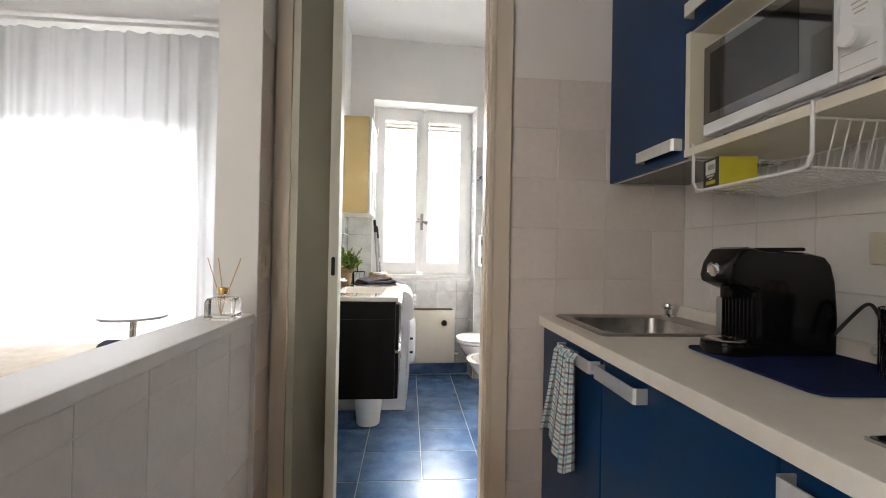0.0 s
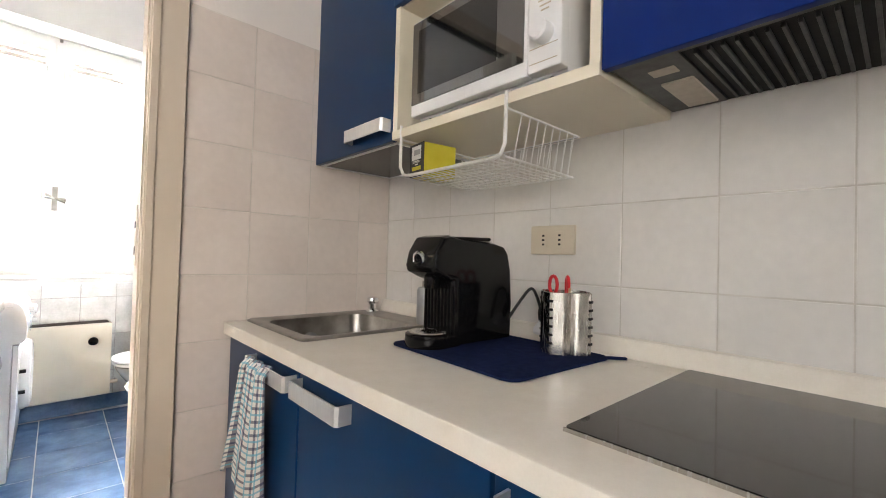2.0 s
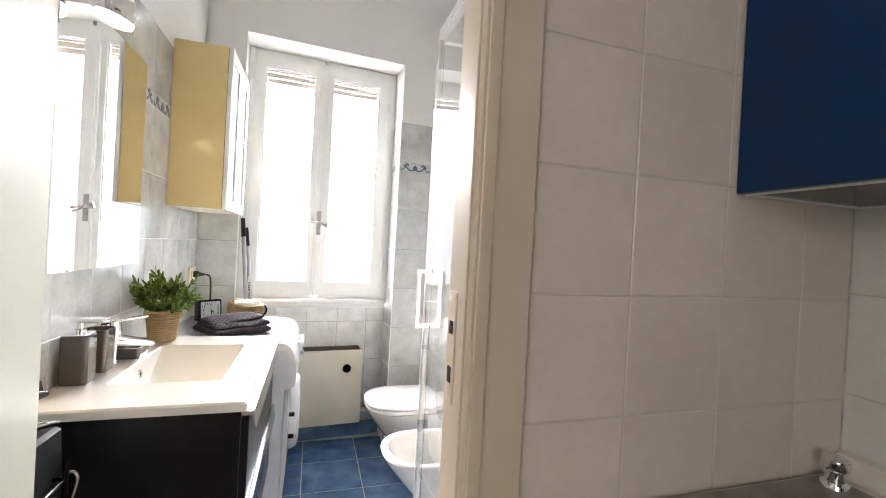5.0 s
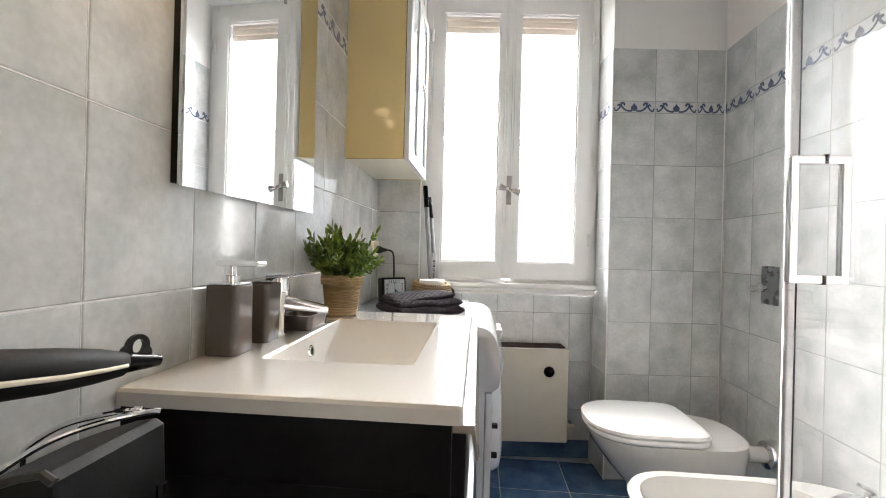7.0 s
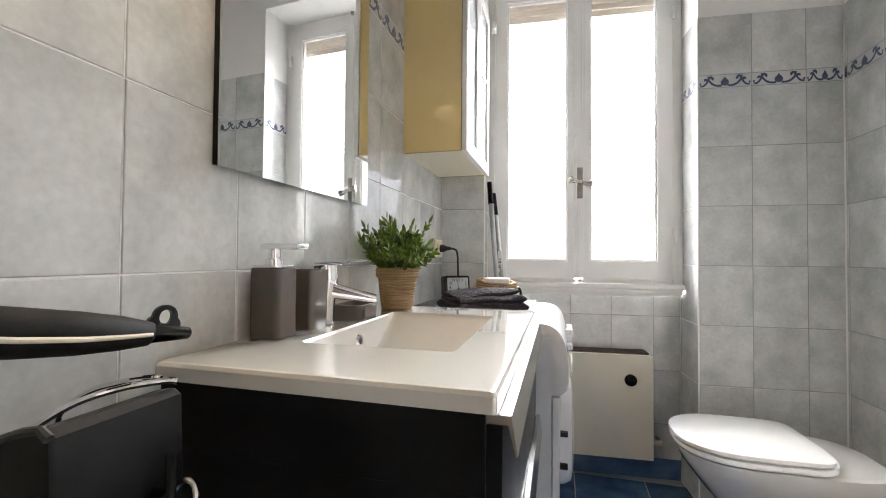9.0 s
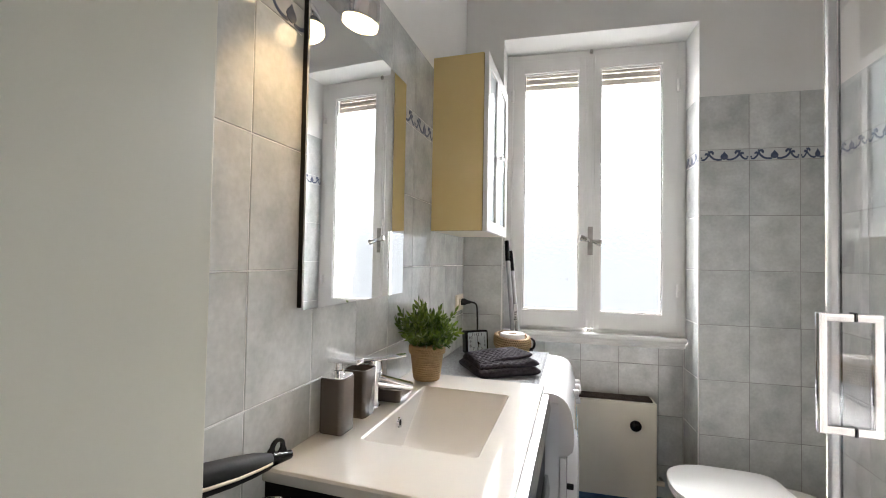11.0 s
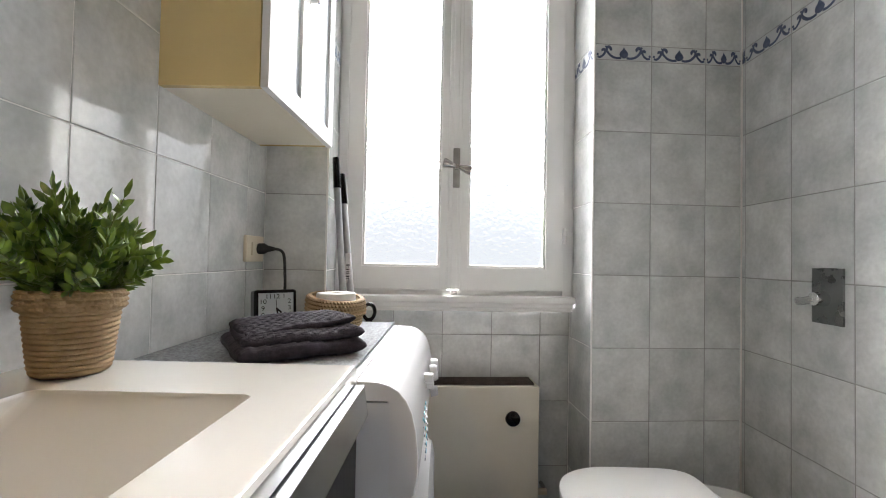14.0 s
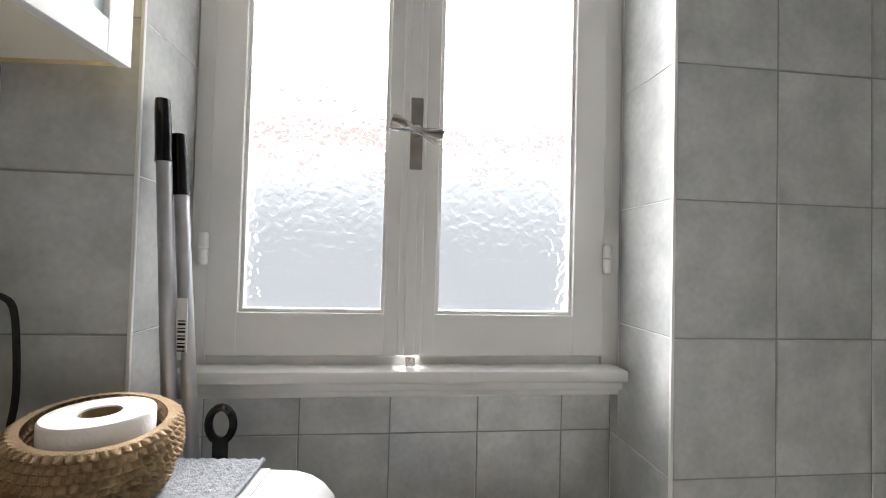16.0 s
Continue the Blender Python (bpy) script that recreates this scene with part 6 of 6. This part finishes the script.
piece("strap", tube(smooth([(-0.075, 2.2255, 0.84), (-0.10, 2.2235, 0.80), (-0.14, 2.2235, 0.79), (-0.18, 2.2255, 0.82)]), 0.004, 8), RUBBER, bag, "black carrying strap")
hook = placed("wire_hook", (-0.05, 2.33, 0.75), "bent steel hook hanging on the trolley rail", "hook")
piece("wire", tube(smooth([(-0.058, 2.325, 0.785), (-0.05, 2.33, 0.803), (-0.040, 2.335, 0.803), (-0.035, 2.335, 0.785), (-0.045, 2.335, 0.735), (-0.042, 2.335, 0.718), (-0.030, 2.335, 0.718), (-0.026, 2.335, 0.73)]), 0.0032, 8), STEEL, hook)
hb_ = placed("hair_brush", (-0.2, 2.28, 0.90), "black styling brush handle with a hanging loop and cream stripe", "hair brush")


BRUSH_TIP, BRUSH_BACK = Vector((-0.129, 2.415, 0.936)), Vector((-0.19, -0.96, 0.20)).normalized()


def brush_run(stations, n=28):
    """Oval sections along the brush: (distance from the tip, half width, half height, drop of the middle)."""
    tip, back = BRUSH_TIP, BRUSH_BACK
    side = back.cross(Vector((0, 0, 1))).normalized()
    up = side.cross(back)
    return [[tip + back * d + side * (a * math.cos(2 * math.pi * k / n)) + up * (b * math.sin(2 * math.pi * k / n) - c) for k in range(n)] for d, a, b, c in stations]


piece("grip", closed_loft(brush_run([(0.047, 0.010, 0.011, 0.001), (0.05, 0.013, 0.014, 0.003), (0.08, 0.018, 0.019, 0.004), (0.12, 0.021, 0.0225, 0.006), (0.17, 0.022, 0.024, 0.008), (0.23, 0.021, 0.023, 0.008), (0.28, 0.019, 0.020, 0.008), (0.30, 0.015, 0.016, 0.006)])), BLACK_MATT, hb_, "matt black rubber grip")
piece("end_cap", closed_loft(brush_run([(0.0, 0.004, 0.005, 0.0), (0.003, 0.007, 0.0075, 0.0), (0.02, 0.009, 0.0095, 0.0005), (0.044, 0.0115, 0.0125, 0.001), (0.048, 0.012, 0.013, 0.002)])), BLACK_PLASTIC, hb_, "glossy black end cap")
stripe_run = [sum(run, Vector()) / len(run) for run in brush_run([(d, 0, 0, c) for d, c in ((0.052, 0.003), (0.08, 0.006), (0.12, 0.010), (0.17, 0.0125), (0.23, 0.0125), (0.28, 0.010))])]
piece("stripe", tube([p + Vector((w * 0.98, -w * 0.19, 0)) for p, w in zip(stripe_run, (0.0115, 0.016, 0.019, 0.0195, 0.0185, 0.0165))], 0.0028, 10, r_end=0.0042), CARCASS, hb_, "cream inlaid stripe")
tab = bmesh.new()
inner_, outer_ = [], []
for k in range(28):
    a = 2 * math.pi * k / 28
    c, s_ = math.cos(a), math.sin(a)
    flare = 0.016 if s_ > -0.2 else 0.016 + 0.014 * (-s_ - 0.2)
    inner_.append((0.0085 * c, 0.0098 * s_))
    outer_.append((flare * c * (1.0 if s_ > -0.2 else 1.25), max(-0.02, flare * s_)))
sheets = [[[tab.verts.new((x, u, v)) for u, v in ring_] for ring_ in (inner_, outer_)] for x in (-0.003, 0.003)]
for k in range(28):
    j = (k + 1) % 28
    for (i0, o0) in (sheets[0], sheets[1]):
        tab.faces.new((i0[k], i0[j], o0[j], o0[k]))
    for r in (0, 1):
        tab.faces.new((sheets[0][r][k], sheets[0][r][j], sheets[1][r][j], sheets[1][r][k]))
bmesh.ops.recalc_face_normals(tab, faces=tab.faces)
piece("loop", moved(tab, pose(-0.1345, 2.384, 0.9605, -11, 0, -11) @ Matrix.Scale(0.9, 4)), BLACK_PLASTIC, hb_, "black hanging loop")

# ---- tiles ----
TILE_MESH = {}


def tile_mesh(name, w, h, t, mat):
    key = (mat.name, round(w, 4), round(h, 4))
    if key not in TILE_MESH:
        bm, c = bmesh.new(), 0.0014
        a, b = w / 2, h / 2
        loops = [[(-a, -b), (a, -b), (a, b), (-a, b)], [(-a + c, -b + c), (a - c, -b + c), (a - c, b - c), (-a + c, b - c)]]
        v0 = [bm.verts.new((x, y, 0)) for x, y in loops[0]]
        v1 = [bm.verts.new((x, y, t - c * 0.7)) for x, y in loops[0]]
        v2 = [bm.verts.new((x, y, t)) for x, y in loops[1]]
        for p, q in ((v0, v1), (v1, v2)):
            for i in range(4):
                bm.faces.new((p[i], p[(i + 1) % 4], q[(i + 1) % 4], q[i]))
        bm.faces.new(v2)
        me = bpy.data.meshes.new(name)
        bm.to_mesh(me)
        bm.free()
        me.materials.append(mat)
        TILE_MESH[key] = me
    return TILE_MESH[key]


def tiles(parent, m, us, vs, mat, name="tile", gap=0.0024, t=0.0018):
    """Lays tiles between the joint lines us and vs in the plane of m (x right, y up, z out of the wall)."""
    inv = parent.matrix_world.inverted()
    rng_ = random.Random(len(us) * 31 + len(vs))
    out = []
    for u0, u1 in zip(us, us[1:]):
        for v0, v1 in zip(vs, vs[1:]):
            o = new(name, tile_mesh(name, u1 - u0 - gap, v1 - v0 - gap, t, mat))
            o.parent = parent
            o.matrix_local = inv @ m @ pose((u0 + u1) / 2, (v0 + v1) / 2, rng_.uniform(-0.0004, 0.0002), rng_.uniform(-0.15, 0.15), rng_.uniform(-0.15, 0.15), 0)
            out.append(o)
    return out


def plane(origin, u, v):
    u, v = Vector(u), Vector(v)
    n = u.cross(v)
    m = Matrix.Identity(4)
    for i in range(3):
        m[i][0], m[i][1], m[i][2], m[i][3] = u[i], v[i], n[i], origin[i]
    return m


def steps(a, first, pitch, b):
    out = [a]
    x = first
    while x < b - 0.012:
        if x > a + 0.012:
            out.append(x)
        x += pitch
    return out + [b]


def scroll():
    """One repeat of the border: two pairs of leafy curls about a bud."""
    bms = [extrude_outline([(-0.003, -0.017), (-0.013, -0.012), (-0.0165, -0.004), (-0.013, 0.004), (-0.006, 0.010), (0.0, 0.019), (0.006, 0.010), (0.013, 0.004), (0.0165, -0.004), (0.013, -0.012), (0.003, -0.017)], -0.0035, 0.0035, "z")]
    for s in (-1, 1):
        put = lambda run: smooth([(s * x, y, 0) for x, y in run], 4)
        bms.append(tube(put(((0.010, -0.0155), (0.026, -0.0165), (0.042, -0.0125), (0.055, -0.003), (0.0625, 0.007), (0.061, 0.0165), (0.053, 0.0185), (0.0475, 0.013), (0.0505, 0.0085))), 0.0042, 6, r_end=0.0052))
        bms.append(tube(put(((0.096, -0.014), (0.086, -0.0155), (0.075, -0.008), (0.0685, 0.002), (0.071, 0.0095), (0.0775, 0.009), (0.077, 0.004))), 0.0038, 6, r_end=0.0046))
        bms.append(moved(lathe([(0, -0.003), (0.0032, -0.002), (0.0032, 0.002), (0, 0.003)], 8), pose(s * 0.066, 0.0195, 0)))
        bms.append(moved(lathe([(0, -0.003), (0.004, -0.002), (0.004, 0.002), (0, 0.003)], 8), pose(s * 0.0955, -0.007, 0)))
    b = joined(*bms)
    for v in b.verts:
        v.co.z *= 0.3
    return b


SCROLL = mesh_of("scroll", scroll(), MOTIF)


def border(parent, m, us):
    for o in tiles(parent, m, us, (1.7635, 1.8185), TILE_BORDER, "border_tile"):
        s = new("scroll", SCROLL)
        s.parent = o
        size = max(v.co.x for v in o.data.vertices) * 2
        s.matrix_local = Matrix.Translation((0, -0.002, 0.002)) @ Matrix.Diagonal((size / 0.2 * 0.98, 1.08, 1, 1))


ROWS_LOW = [0.003 + 0.2515 * k for k in range(8)]
ROWS_TOP = [1.8185, 2.072]
PW = plane((WEST, 0, 0), (0, 1, 0), (0, 0, 1))
UW = steps(1.97, 1.99, 0.2, 3.914)
for rows in (ROWS_LOW, ROWS_TOP):
    tiles(wall_west, PW, UW, rows, TILE_GREY)
border(wall_west, PW, UW)
PE = plane((EAST, 0, 0), (0, -1, 0), (0, 0, 1))
UE = [-y for y in reversed(steps(1.97, 2.02, 0.2, 4.036))]
for rows in (ROWS_LOW, ROWS_TOP):
    tiles(wall_east, PE, UE, rows, TILE_GREY)
border(wall_east, PE, UE)
PN = NM @ plane((0, 0.002, 0), (1, 0, 0), (0, 0, 1))
for us in ([-0.2145, -0.0135], [0.8985, 1.102, 1.302, 1.4335]):
    for rows in (ROWS_LOW, ROWS_TOP):
        tiles(wall_north, PN, us, rows, TILE_GREY)
    border(wall_north, PN, us)
PU = NM @ plane((0, 0.215, 0), (1, 0, 0), (0, 0, 1))
tiles(wall_north, PU, [-0.013, 0.012, 0.204, 0.394, 0.586, 0.778, 0.894], [0.003, 0.2545, 0.506, 0.763, 0.861], TILE_GREY)
PR = NM @ plane((0.897, 0, 0), (0, -1, 0), (0, 0, 1))
PL = NM @ plane((-0.015, 0, 0), (0, 1, 0), (0, 0, 1))
for rows in (ROWS_LOW[3:], ROWS_TOP):
    tiles(wall_north, PR, [-0.184, -0.002], rows, TILE_GREY)
    tiles(wall_north, PL, [0.002, 0.184], rows, TILE_GREY)
tiles(wall_north, PR, [-0.213, -0.002], ROWS_LOW[:4], TILE_GREY)
tiles(wall_north, PL, [0.002, 0.213], ROWS_LOW[:4], TILE_GREY)
tiles(wall_north, PR, [-0.213, -0.1845], [ROWS_LOW[3], 0.859], TILE_GREY)
tiles(wall_north, PL, [0.1845, 0.213], [ROWS_LOW[3], 0.859], TILE_GREY)
border(wall_north, PR, [-0.184, -0.002])
border(wall_north, PL, [0.002, 0.184])
single("corner_trim", moved(joined(box(0.8925, 0.8985, -0.002, 0.004, 0, 2.074, 0.0015), box(-0.0155, -0.0095, -0.002, 0.004, 0, 2.074, 0.0015)), NM), WHITE_PAINT, "white plastic tile corner beads beside the window niche", "trim", kind="structure")

setting("tile_bed_bath", joined(moved(box(0.8985, 1.43, 0.0013, 0.0019, 0, 2.07), NM), moved(box(-0.2115, -0.0135, 0.0013, 0.0019, 0, 2.07), NM), moved(box(-0.013, 0.894, 0.2143, 0.2149, 0, 0.861), NM),
                                     box(1.4314, 1.4321, 1.97, 4.034, 0, 2.07)), GROUT, "grey grout behind the bathroom tiles", "grout")
PD = plane((0, 1.9022, 0), (1, 0, 0), (0, 0, 1))
backing_d = setting("tile_bed_door_wall", box(0.702, 1.4315, 1.9022, 1.9068, -0.03, 1.826), GROUT_PALE, "pale grout behind the kitchen tiles", "grout")
tiles(backing_d, PD, [0.702, 0.893, 1.093, 1.293, 1.4295], [1.825 - 0.2 * k for k in range(9, -1, -1)], TILE_PINK, gap=0.0022)
backing_e = setting("tile_bed_east_wall", box(1.4314, 1.4321, -0.3, 1.902, 0.86, 1.44), GROUT_PALE, "pale grout behind the kitchen tiles", "grout")
UK = [-y for y in reversed(steps(-0.3, -0.262, 0.2, 1.900))]
tiles(backing_e, PE, UK, [0.88, 1.038, 1.238, 1.438], TILE_WHITE, gap=0.0022)
PP = plane((-0.231, 0, 0), (0, 1, 0), (0, 0, 1))
tiles(pony, PP, steps(-1.4, -1.22, 0.2, 1.755), [0.008, 0.208, 0.408, 0.608, 0.808, 0.866], PONY_TILE, gap=0.0022)
tiles(wall_west, PW, [1.76, 1.882], [0.09 + 0.2 * k for k in range(10)], TILE_PINK, gap=0.0022)
PF = plane((0, 0, -0.002), (1, 0, 0), (0, 1, 0))
tiles(floor_bath, PF, [-0.213, 0.081, 0.394, 0.707, 1.02, 1.333, 1.432], [2.0205, 2.03, 2.343, 2.648, 2.953, 3.258, 3.563, 3.868, 4.15], TILE_FLOOR, "floor_tile", gap=0.005)
single("floor_skirting", moved(box(-0.01, 0.893, 0.204, 0.2085, 0.0, 0.095, 0.002), NM), TILE_FLOOR, "blue tiled skirting under the window", "baseboard", kind="structure")
setting("door_threshold", box(-0.15, 0.61, 1.89, 2.02, -0.03, 0.004, 0.003), PONY_PAINT, "pale stone threshold in the doorway", "threshold")
